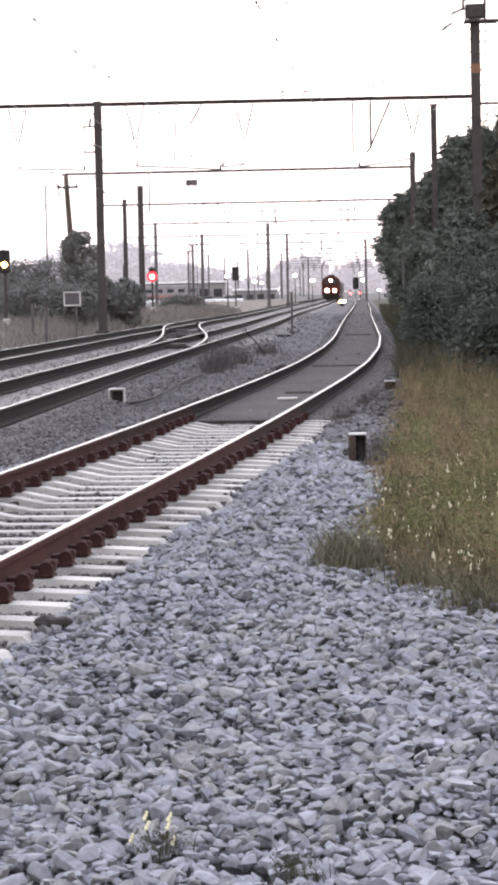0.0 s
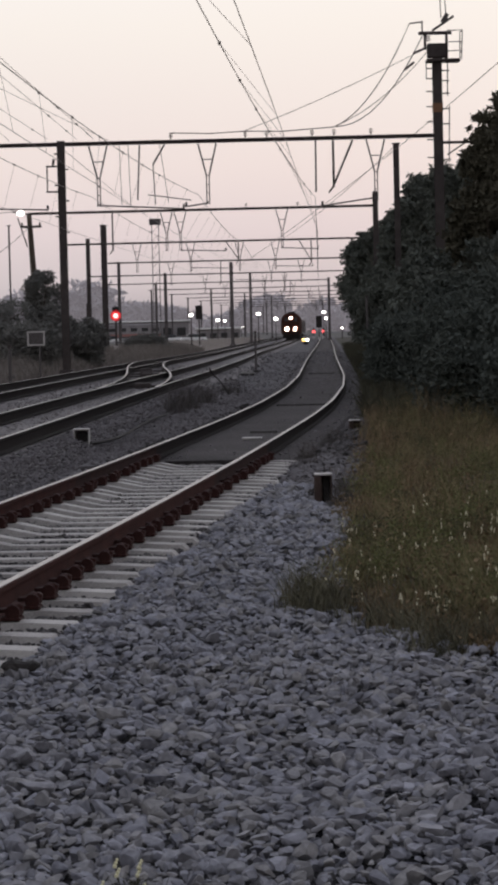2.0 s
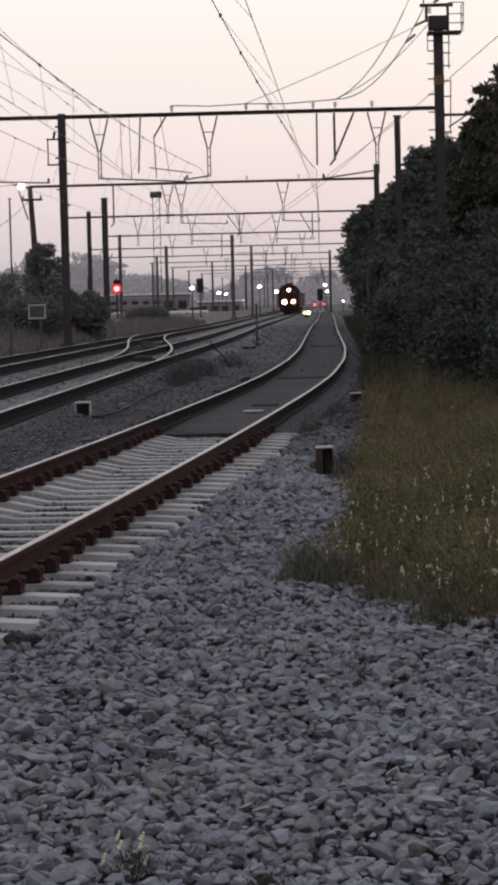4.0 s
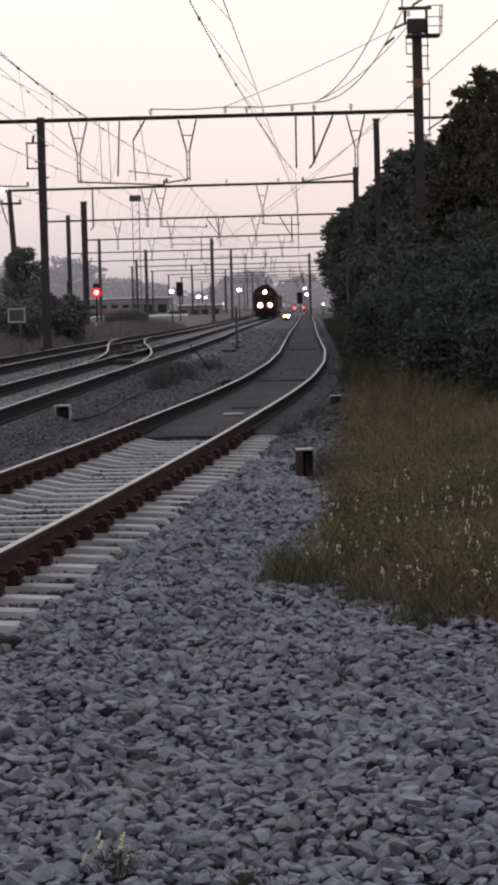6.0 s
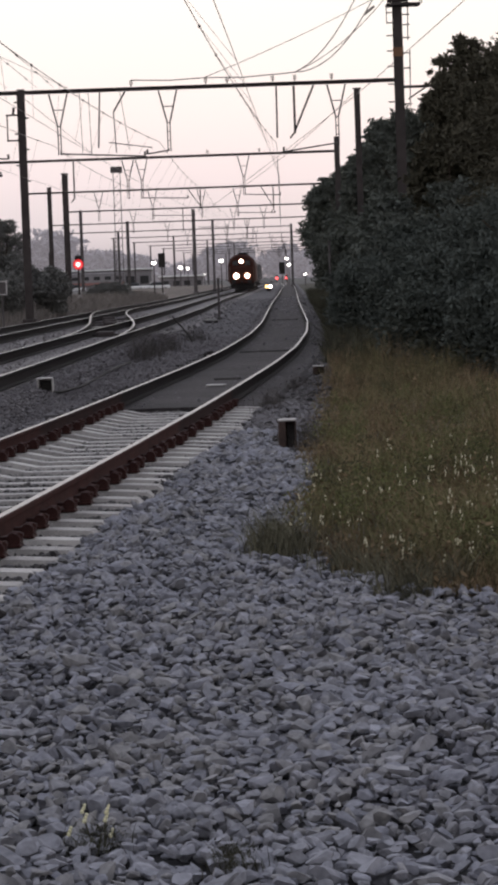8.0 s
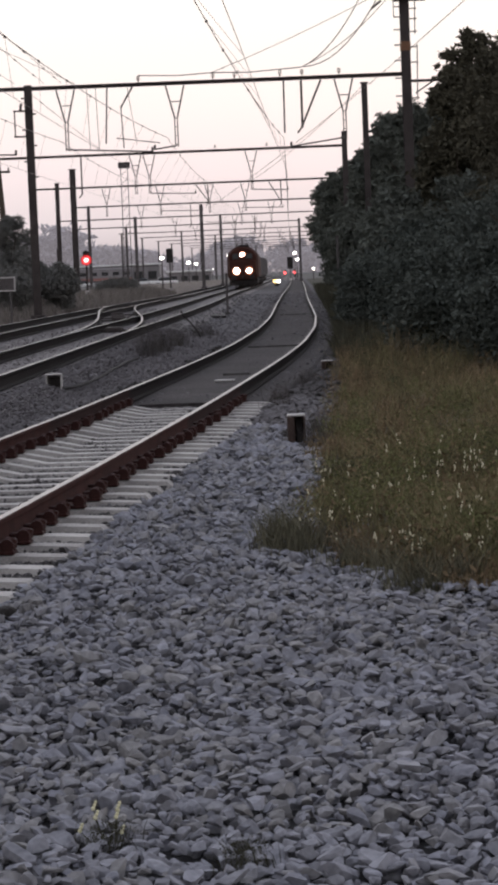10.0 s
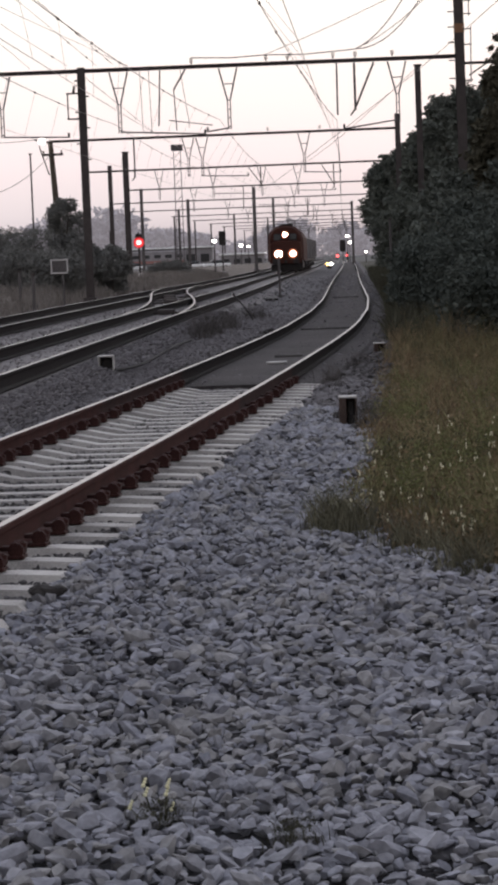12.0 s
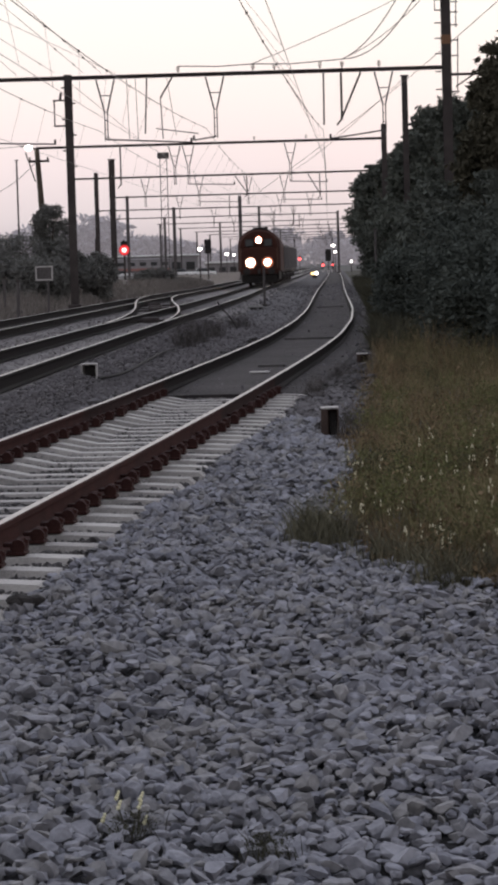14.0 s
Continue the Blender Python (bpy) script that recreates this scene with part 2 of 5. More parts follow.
def mesh_np(name, verts, faces, material, parent=None):
    me = bpy.data.meshes.new(name)
    me.from_pydata(np.asarray(verts).tolist(), [], np.asarray(faces).tolist())
    me.materials.append(material)
    ob = new(name, me)
    ob.parent = parent
    return ob


def shared(name, me, parent, m):
    ob = new(name, me)
    ob.parent = parent
    ob.matrix_basis = m
    return ob


def box(bm, sx, sy, sz, cx=0, cy=0, cz=0, bevel=0.0, turn=None):
    r = bmesh.ops.create_cube(bm, size=1, matrix=Matrix.Translation((cx, cy, cz)) @ (turn or Matrix()) @ Matrix.Diagonal((sx, sy, sz, 1)))
    if bevel:
        es = list({e for v in r["verts"] for e in v.link_edges})
        bmesh.ops.bevel(bm, geom=es, offset=bevel, segments=1, affect="EDGES")
    return bm


def rod(bm, a, b, r, n=6, r2=None):
    a, b = Vector(a), Vector(b)
    d = b - a
    m = Matrix.Translation((a + b) / 2) @ d.to_track_quat("Z", "Y").to_matrix().to_4x4()
    bmesh.ops.create_cone(bm, cap_ends=True, segments=n, radius1=r, radius2=r if r2 is None else r2, depth=d.length, matrix=m)
    return bm


def ball(bm, c, r, sub=1):
    bmesh.ops.create_icosphere(bm, subdivisions=sub, radius=r, matrix=Matrix.Translation(c))
    return bm


def wire_line(bm, pts, r):
    """One unbroken tube along the points."""
    pts = [Vector(p) for p in pts]
    rings = []
    for k, p in enumerate(pts):
        d = (pts[min(k + 1, len(pts) - 1)] - pts[max(k - 1, 0)]).normalized()
        u = d.cross(Vector((0, 0, 1) if abs(d.z) < 0.9 else (1, 0, 0))).normalized()
        w = d.cross(u)
        rings.append([bm.verts.new(p + (u * math.cos(q * 1.2566) + w * math.sin(q * 1.2566)) * r) for q in range(5)])
    for a, b in zip(rings, rings[1:]):
        for q in range(5):
            bm.faces.new((a[q], a[(q + 1) % 5], b[(q + 1) % 5], b[q]))
    bm.faces.new(list(reversed(rings[0])))
    bm.faces.new(rings[-1])
    return bm


def empty(name, m=None):
    ob = new(name)
    ob.empty_display_size = 0.2
    if m is not None:
        ob.matrix_basis = m
    return ob


# ---- the line of the tracks ----
def smooth_line(knots, win):
    ys = np.arange(-40.0, 900.0, 0.5)
    k = np.array(knots)
    xs = np.interp(ys, k[:, 0], k[:, 1])
    w = np.hanning(win)
    pad = np.concatenate([2 * xs[0] - xs[win:0:-1], xs, 2 * xs[-1] - xs[-2:-win - 2:-1]])
    return ys, np.convolve(pad, w / w.sum(), "same")[win:win + len(xs)]


NEAR = smooth_line([(-40, -7.6), (15.4, -2.35), (20.2, -1.86), (28.9, -1.04), (37.2, -0.33), (44.5, 0.27), (53.5, 0.91), (67, 1.63), (82.5, 2.22),
                    (93, 2.52), (119, 3.25), (155, 4.3), (219, 6.3), (400, 11.6), (900, 26.5)], 21)
MAIN = smooth_line([(-40, -6.7), (27.6, -4.5), (48.8, -3.82), (66.3, -3.24), (89.3, -2.35), (122, -1.3), (180, -0.15), (212, 0.82), (237, 1.66), (277, 2.92),
                    (318, 4.2), (359, 5.3), (400, 6.6), (900, 22)], 61)
SIDE = smooth_line([(-40, -10.4), (37, -7.85), (71.8, -6.77), (86.6, -6.3), (124, -5.05), (165, -3.95), (400, 2.3), (900, 17.8)], 61)


def rise(y):
    """The main and side tracks lie a little higher near by and level out farther on."""
    t = min(1, max(0, (y - 110) / 90))
    return 0.12 * (1 - t * t * (3 - 2 * t))


def on(line, y):
    return float(np.interp(y, line[0], line[1]))


def heading(line, y):
    return math.atan2(on(line, y + 1.5) - on(line, y - 1.5), 3.0)


def stations(y0, y1):
    ys, y = [], y0
    while y < y1:
        ys.append(y)
        y += 0.6 if y < 70 else 1.5 if y < 160 else 5.0
    return ys + [y1]


PROFILE = [(-0.075, -0.172), (0.075, -0.172), (0.075, -0.160), (0.014, -0.140), (0.009, -0.050), (0.034, -0.036), (0.036, -0.006), (0.026, 0.0),
           (-0.026, 0.0), (-0.036, -0.006), (-0.034, -0.036), (-0.009, -0.050), (-0.014, -0.140), (-0.075, -0.160)]


def sweep(name, centre, ys, profile, offset, mats, shiny, parent, z=0.0):
    """A section carried along a line: centre(y) gives x and the turn."""
    verts, faces, kind = [], [], []
    n = len(profile)
    for y in ys:
        x, a = centre(y)
        for px, pz in profile:
            o = offset + px
            verts.append((x + o * math.cos(a), y - o * math.sin(a), pz + (z(y) if callable(z) else z)))
    for i in range(len(ys) - 1):
        for j in range(n):
            k = (j + 1) % n
            faces.append((i * n + j, i * n + k, (i + 1) * n + k, (i + 1) * n + j))
            kind.append(1 if j in shiny else 0)
    faces += [tuple(range(n - 1, -1, -1)), tuple((len(ys) - 1) * n + j for j in range(n))]
    kind += [0, 0]
    me = bpy.data.meshes.new(name)
    me.from_pydata(verts, [], faces)
    for m in mats:
        me.materials.append(m)
    me.polygons.foreach_set("material_index", kind)
    ob = new(name, me)
    ob.parent = parent
    return ob


TALL = [(x * 1.05, z * 1.25) for x, z in PROFILE]


def rails(track, line, y0, y1, side, z=0.0):
    for s in (-1, 1):
        sweep("rail", lambda y: (on(line, y), heading(line, y)), stations(y0, y1), PROFILE if z == 0.0 else TALL, s * 0.7535, [side, STEEL], {7}, track, z)


# ---- ground ----
def meadow_edge(y):
    return np.interp(y, [13.6, 14.0, 14.9, 15.6, 16.0, 18.0, 21.0, 25.0, 30.0, 34.0, 44.0, 52.0, 75.0, 120.0, 160.0, 220.0],
                     [1.05, 0.93, 0.72, 0.52, 0.42, 0.47, 0.60, 0.80, 1.08, 1.36, 1.95, 2.45, 3.4, 4.9, 6.1, 8.2])


def bank(off):
    t = min(1, max(0, (-off - 2.2) / 2.6))
    return 0.55 * t * t * (3 - 2 * t)


def make_ground():
    ys = np.concatenate([np.arange(-40, 5, 5), np.arange(5, 60, 0.5), np.arange(60, 200, 2.5), np.arange(200, 420, 10), np.geomspace(420, 4500, 16)])
    offs = np.concatenate([-np.geomspace(3500, 24, 14), np.arange(-22, -4, 1.0), np.arange(-4, 8.5, 0.25), np.arange(9, 30, 1.5), np.geomspace(32, 3500, 14)])
    verts, faces, kind = [], [], []
    for y in ys:
        sx, cx = on(SIDE, min(y, 800)), on(NEAR, min(y, 800))
        for o in offs:
            x = o + (cx if abs(o) < 60 else 0)
            z = -0.300 + 0.012 * noise.noise((x * 0.9, y * 0.9, 0)) + 0.012 * noise.noise((x * 3, y * 3, 5))
            if y > 20:
                z += bank(x - sx) * min(1, (y - 20) / 40)
            if o > 2.2:
                z += 0.12 * min(1, (o - 2.2) / 1.5) * min(1, max(0, (y - 12) / 30))
            verts.append((x, y, z))
    n = len(offs)
    for i in range(len(ys) - 1):
        for j in range(n - 1):
            faces.append((i * n + j, i * n + j + 1, (i + 1) * n + j + 1, (i + 1) * n + j))
            y, o = ys[i], offs[j]
            x = o + on(NEAR, min(y, 800))
            s = x - on(SIDE, min(y, 800))
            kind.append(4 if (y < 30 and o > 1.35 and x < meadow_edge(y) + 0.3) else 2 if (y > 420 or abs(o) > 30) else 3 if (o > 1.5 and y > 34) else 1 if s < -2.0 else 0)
    me = bpy.data.meshes.new("ground")
    me.from_pydata(verts, [], faces)
    for m in (GROUND, EARTH, FIELD, VERGE, FINES_SHADE):
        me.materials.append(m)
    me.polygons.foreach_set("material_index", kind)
    me.polygons.foreach_set("use_smooth", [True] * len(faces))
    return tagged(new("ground", me), "grey gravel ground with dry earth banks beside the tracks", "ground", kind="structure")


make_ground()


# ---- tracks ----
def sleeper_mesh():
    bm = bmesh.new()
    rings = []
    for x, top, e in ((-1.29, -0.05, 0.02), (-1.25, -0.012, 0.0), (-1.0, 0.0, 0.0), (-0.55, 0.0, 0.0), (-0.28, -0.055, 0.008), (0.28, -0.055, 0.008), (0.55, 0.0, 0.0),
                      (1.0, 0.0, 0.0), (1.25, -0.012, 0.0), (1.29, -0.05, 0.02)):
        q = [(-0.14, -0.2), (0.14, -0.2), (0.112 - e, top - 0.06), (0.098 - e, top - 0.004), (-0.098 + e, top - 0.004), (-0.112 + e, top - 0.06)]
        rings.append([bm.verts.new((x, y, z)) for y, z in q])
    for r0, r1 in zip(rings, rings[1:]):
        for k in range(6):
            bm.faces.new((r0[k], r0[(k + 1) % 6], r1[(k + 1) % 6], r1[k]))
    bm.faces.new(list(reversed(rings[0])))
    bm.faces.new(rings[-1])
    bmesh.ops.recalc_face_normals(bm, faces=bm.faces)
    me = bpy.data.meshes.new("sleeper")
    bm.to_mesh(me)
    bm.free()
    me.materials.append(CONCRETE)
    return me


def clip_mesh():
    bm = bmesh.new()
    box(bm, 0.13, 0.14, 0.024, 0.0, 0, 0.010, 0.006)
    rod(bm, (0.020, -0.066, 0.050), (0.020, 0.066, 0.050), 0.046, 10)
    bmesh.ops.create_icosphere(bm, subdivisions=2, radius=1, matrix=Matrix.Translation((0.022, 0, 0.062)) @ Matrix.Diagonal((0.050, 0.060, 0.044, 1)))
    rod(bm, (0.045, 0, 0.0), (0.045, 0, 0.098), 0.02, 6)
    rod(bm, (0.045, 0, 0.068), (0.045, 0, 0.09), 0.036, 6)
    box(bm, 0.11, 0.09, 0.025, -0.02, 0, 0.06, 0.006)
    me = bpy.data.meshes.new("rail_fastener")
    bm.to_mesh(me)
    bm.free()
    me.materials.append(CLIP)
    return me


SLEEPER_Y, SLEEPER_A = [], []


def near_track():
    tr = tagged(empty("railway_track"), "rusty curved railway track on pale concrete sleepers", "railway track", kind="structure")
    # rail sides darken in steps farther off: shade and grease put into the colour
    rails(tr, NEAR, -10, 27, RUST)
    rails(tr, NEAR, 27, 34, RUSTMID)
    rails(tr, NEAR, 34, 420, RUSTDARK)
    sl, cl = sleeper_mesh(), clip_mesh()
    y = 8.5
    rnd = random.Random(4)
    SLEEPER_Y.clear()
    while y < 33.4:
        a = heading(NEAR, y)
        m = pose(on(NEAR, y) + rnd.uniform(-0.03, 0.03), y, -0.178 + rnd.uniform(-0.006, 0.004), 0, 0, -math.degrees(a) + rnd.uniform(-0.8, 0.8))
        s = shared("sleeper", sl, tr, m)
        SLEEPER_Y.append(y)
        SLEEPER_A.append(a)
        for k in (-1, 1):
            for side in (-1, 1):
                shared("rail_fastener", cl, s, pose(k * 0.7535 + side * 0.112, 0, 0.004, 0, 0, 0 if side > 0 else 180))
        y += 0.6 * math.cos(a)
    # farther on the sleepers are buried in dirty ballast
    bed = [(-1.32, -0.30), (1.32, -0.30), (1.22, -0.205), (0.86, -0.180), (0.66, -0.172), (-0.66, -0.172), (-0.86, -0.180), (-1.22, -0.205)]
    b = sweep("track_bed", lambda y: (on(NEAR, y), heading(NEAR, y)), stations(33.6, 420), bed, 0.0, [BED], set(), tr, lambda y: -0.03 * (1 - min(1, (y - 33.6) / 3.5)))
    b["label"] = "dark dirty ballast covering the sleepers"
    bm = bmesh.new()
    for yy, x0, x1 in ((56.0, -0.55, 0.6), (41.5, -0.1, 0.35), (95.0, -0.5, 0.5)):
        a = heading(NEAR, yy)
        box(bm, x1 - x0, 0.16, 0.05, on(NEAR, yy) + (x0 + x1) / 2, yy, -0.158, 0.01, pose(0, 0, 0, 0, 0, -math.degrees(a)))
    part("timber", bm, DARKCON, tr, "half-buried dark timber")
    bm = bmesh.new()
    box(bm, 0.30, 0.22, 0.03, -0.05, 39.04, -0.150, 0.008, pose(0, 0, 0, 0, 0, -6))
    part("pale_plate", bm, PALE, tr, "pale flat concrete scrap between the rails")
    return tr


near_track()


def other_track(line, y0, y1, label):
    tr = tagged(empty("railway_track"), label, "railway track", kind="structure")
    rails(tr, line, y0, y1, RUSTDARK, rise)
    bed = [(-1.55, -0.45), (1.55, -0.45), (1.25, -0.25), (0.85, -0.235), (0.66, -0.225), (-0.66, -0.225), (-0.85, -0.235), (-1.25, -0.25)]
    sweep("track_bed", lambda y: (on(line, y), heading(line, y)), stations(y0, y1), bed, 0.0, [LIGHTBED], set(), tr, rise)
    return tr


other_track(MAIN, 10, 800, "straight main line track with dark rails in grey ballast")
other_track(SIDE, 10, 800, "parallel track with dark rails beside an earth bank")


def crossover():
    tr = tagged(empty("crossover_track"), "worn steel crossover rails linking two tracks", "railway track", kind="structure")

    def mid(y):
        def x(v):
            t = min(1, max(0, (v - 61) / 70))
            s = t * t * (3 - 2 * t)
            return on(MAIN, v) * (1 - s) + on(SIDE, v) * s
        return x(y), math.atan2(x(y + 1.5) - x(y - 1.5), 3.0)
    for s in (-1, 1):
        sweep("rail", mid, list(np.arange(65, 127, 1.0)), TALL, s * 0.7535, [RUSTDARK, STEEL], {7}, tr, lambda y: rise(y) + 0.006)
    for y in (74.0, 92.0, 97.0, 104.0):
        bm = bmesh.new()
        x, a = mid(y)
        box(bm, 0.5, 0.9, 0.16, x, y, -0.02, 0.03)
        box(bm, 1.7, 0.12, 0.06, x, y, -0.05, 0.01)
        part("point_machine", bm, DARKSTEEL, tr, "dark steel point gear between the rails")
    return tr


crossover()


# ---- overhead line ----
BEAM_Z = 9.07


def h_post(bm, x, y, z0, z1, w=0.28, lean=0.0):
    """A rolled steel post: two flanges and a web."""
    h = z1 - z0
    t = pose(0, 0, 0, 0, math.degrees(math.atan2(lean, h)), 0)
    cz = (z0 + z1) / 2
    box(bm, w, 0.03, h, x + lean / 2, y - w / 2, cz, 0, t)
    box(bm, w, 0.03, h, x + lean / 2, y + w / 2, cz, 0, t)
    box(bm, 0.03, w - 0.04, h, x + lean / 2, y, cz, 0, t)
    return bm


def v_hanger(bm, x, y, z=BEAM_Z, wide=0.36, long=2.5):
    """Two struts that meet, with a double bar below."""
    k = z - long * 0.55
    rod(bm, (x - wide, y, z - 0.1), (x - 0.05, y, k), 0.032)
    rod(bm, (x + wide, y, z - 0.1), (x + 0.05, y, k), 0.032)
    rod(bm, (x - wide * 0.55, y, z - 0.1 - long * 0.25), (x + wide * 0.55, y, z - 0.1 - long * 0.25), 0.02)
    for s in (-1, 1):
        rod(bm, (x + s * 0.055, y, k + 0.08), (x + s * 0.055, y, z - long), 0.026)
    for q in range(4):
        zz = k - (k - z + long) * q / 3.3
        rod(bm, (x - 0.07, y, zz), (x + 0.07, y, zz), 0.018)
    return bm


def arm(bm, x0, x1, y, z0, z1):
    rod(bm, (x0, y, z0), (x1, y, z1), 0.03)
    rod(bm, (x1, y, z1 - 0.02), (x1, y, z1 + 0.18), 0.05)
    return bm


def portal(y, xl, xr, posts, hangers, arms=(), drops=(), pins=(), label="dark steel catenary portal spanning the tracks"):
    p = tagged(empty("catenary_portal"), label, "catenary portal", "portals over the tracks")
    # beyond 250 m the haze is put into a paler steel colour
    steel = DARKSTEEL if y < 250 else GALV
    bm = bmesh.new()
    c, w = (xl + xr) / 2, xr - xl
    box(bm, w, 0.18, 0.025, c, y, BEAM_Z + 0.0625)
    box(bm, w, 0.18, 0.025, c, y, BEAM_Z - 0.0625)
    box(bm, w, 0.025, 0.10, c, y, BEAM_Z)
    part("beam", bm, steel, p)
    for px, top, wd in posts:
        bm = h_post(bmesh.new(), px, y + 0.02, -0.3, top, wd)
        box(bm, wd + 0.25, wd + 0.25, 0.5, px, y, -0.1, 0.03)
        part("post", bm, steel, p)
    for x in hangers:
        part("hanger", v_hanger(bmesh.new(), x, y), GALV, p)
    for x0, x1, z0, z1 in arms:
        part("registration_arm", arm(bmesh.new(), x0, x1, y, z0, z1), GALV, p)
    for x, ln_, br in drops:
        bm = bmesh.new()
        box(bm, 0.09, 0.09, ln_, x, y, BEAM_Z - ln_ / 2 - 0.1)
        if br:
            rod(bm, (x + br, y, BEAM_Z - 0.1), (x + 0.03, y, BEAM_Z - ln_ + 0.05), 0.04)
        rod(bm, (x, y, BEAM_Z - ln_ - 0.05), (x - 0.2, y, BEAM_Z - ln_ - 0.3), 0.035)
        part("drop_bracket", bm, DARKSTEEL, p)
    for x in pins:
        bm = bmesh.new()
        rod(bm, (x, y, BEAM_Z + 0.1), (x, y, BEAM_Z + 0.2), 0.03)
        for q in range(3):
            rod(bm, (x, y, BEAM_Z + 0.18 + q * 0.06), (x, y, BEAM_Z + 0.21 + q * 0.06), 0.075, 8)
        part("insulator", bm, INSUL, p)
    return p


first = portal(100, -16.0, 7.4, [(-7.42, 9.2, 0.30), (-15.8, 9.2, 0.30)], [-5.95, -1.62, -10.6, 5.05],
               [(-5.95, -2.6, 6.62, 6.42), (-1.62, -2.5, 6.62, 6.5), (-10.6, -8.0, 6.6, 6.5), (5.05, 2.9, 6.68, 6.4)], [(3.37, 1.85, 0.78)],
               [-3.05, -0.1, 0.75, 2.55, 3.42, 4.88], "first steel catenary portal with V-shaped hangers above the tracks")
for name, rods in (("angled_bracket", [((-3.3, 100, 8.98), (-3.78, 100, 8.2), 0.035), ((-3.78, 100, 8.2), (-3.72, 100, 6.6), 0.022)]),
                   ("drop_rod", [((-4.3, 100, 8.98), (-4.42, 100, 6.8), 0.03)]), ("drop_rod", [((2.68, 100, 8.98), (2.66, 100, 6.95), 0.035)]),
                   ("dropper", [((-5.1, 100, 8.98), (-5.05, 100, 6.6), 0.012)]), ("dropper", [((-4.75, 100, 8.98), (-4.7, 100, 6.6), 0.012)]),
                   ("dropper", [((-3.5, 100, 8.98), (-3.2, 100, 6.7), 0.012)]), ("dropper", [((-4.0, 100, 7.0), (-2.3, 100, 6.75), 0.02)])):
    bm = bmesh.new()
    for a, b, r in rods:
        rod(bm, a, b, r)
    part(name, bm, GALV, first)
bm = bmesh.new()
wire_line(bm, [(-3.05, 100, 9.42), (-1.5, 100, 9.36), (-0.1, 100, 9.42), (1.4, 100, 9.38), (3.42, 100, 9.5)], 0.022)
part("jumper_wire", bm, WIRE, first)
bm = bmesh.new()
box(bm, 0.6, 0.3, 0.05, -7.72, 99.9, 7.2)
box(bm, 0.6, 0.3, 0.05, -7.72, 99.9, 8.2)
for sx in (-7.98, -7.52):
    rod(bm, (sx, 99.9, 7.2), (sx, 99.9, 8.2), 0.03)
rod(bm, (-7.75, 99.9, 8.2), (-7.7, 99.9, 8.5), 0.05, 8)
part("switch_frame", bm, DARKSTEEL, first, "small switch frame on the post")
for q in range(6):
    bm = bmesh.new()
    box(bm, 0.14, 0.3, 0.045, -7.42 + 0.2 * (-1) ** q, 100, 5.6 + q * 0.62)
    part("step_iron", bm, DARKSTEEL, first)


def tall_mast():
    p = tagged(empty("overhead_line_mast"), "tall dark steel mast with ladder, orange band and railed top platform", "mast")
    bm = h_post(bmesh.new(), 7.55, 100, -0.3, 12.45, 0.36)
    box(bm, 0.8, 0.8, 0.5, 7.55, 100, -0.1, 0.03)
    part("shaft", bm, DARKSTEEL, p)
    bm = bmesh.new()
    box(bm, 0.39, 0.40, 0.36, 7.55, 100, 10.15)
    part("band", bm, BAND, p, "faded orange band")
    bm = bmesh.new()
    box(bm, 1.3, 0.9, 0.09, 7.78, 100, 12.0)
    box(bm, 0.75, 0.5, 0.55, 7.55, 100, 12.4, 0.03)
    box(bm, 1.3, 0.18, 0.12, 7.5, 100, 13.1)
    box(bm, 0.1, 0.1, 0.7, 7.1, 100, 12.8)
    box(bm, 0.1, 0.1, 1.1, 7.95, 100, 12.6)
    part("platform", bm, DARKSTEEL, p)
    bm = bmesh.new()
    for zz in (12.35, 12.7, 13.15):
        rod(bm, (7.95, 99.6, zz), (8.55, 99.6, zz), 0.018)
        rod(bm, (8.55, 99.6, zz), (8.52, 100.4, zz), 0.018)
    rod(bm, (8.5, 99.6, 12.0), (8.55, 99.6, 13.15), 0.02)
    rod(bm, (8.5, 100.4, 12.0), (8.52, 100.4, 13.15), 0.02)
    part("railing", bm, GALV, p)
    bm = bmesh.new()
    rod(bm, (7.93, 99.8, 10.6), (7.96, 99.8, 12.0), 0.022)
    rod(bm, (7.95, 99.8, 8.0), (8.0, 99.8, 10.2), 0.022)
    for zz in (8.1, 8.8, 9.5, 10.1, 10.7, 11.2, 11.6):
        rod(bm, (7.7, 99.8, zz), (8.02, 99.8, zz), 0.025)
        rod(bm, (7.1, 99.9, zz + 0.1), (7.4, 99.9, zz + 0.1), 0.025)
    rod(bm, (7.12, 99.9, 11.3), (7.12, 99.9, 12.0), 0.02)
    part("ladder", bm, GALV, p)
    bm = bmesh.new()
    rod(bm, (7.4, 100, 13.2), (8.25, 100, 13.75), 0.05)
    rod(bm, (7.8, 100, 13.5), (8.0, 100, 13.85), 0.09, 8)
    rod(bm, (7.75, 100, 13.7), (7.68, 100, 15.5), 0.02)
    rod(bm, (7.95, 100, 13.8), (7.85, 100, 15.6), 0.02)
    for q in range(4):
        rod(bm, (7.2, 100, 12.8 + q * 0.08), (7.2, 100, 12.83 + q * 0.08), 0.11, 8)
    rod(bm, (7.0, 100, 13.15), (7.0, 100, 13.6), 0.03)
    rod(bm, (7.0, 100, 13.55), (6.5, 100, 13.5), 0.03)
    part("insulator_gear", bm, GALV, p)
    bm = bmesh.new()
    box(bm, 1.2, 0.12, 0.1, 8.3, 100, 8.78)
    rod(bm, (7.9, 100, 8.3), (8.6, 100, 8.75), 0.03)
    part("side_arm", bm, DARKSTEEL, p)


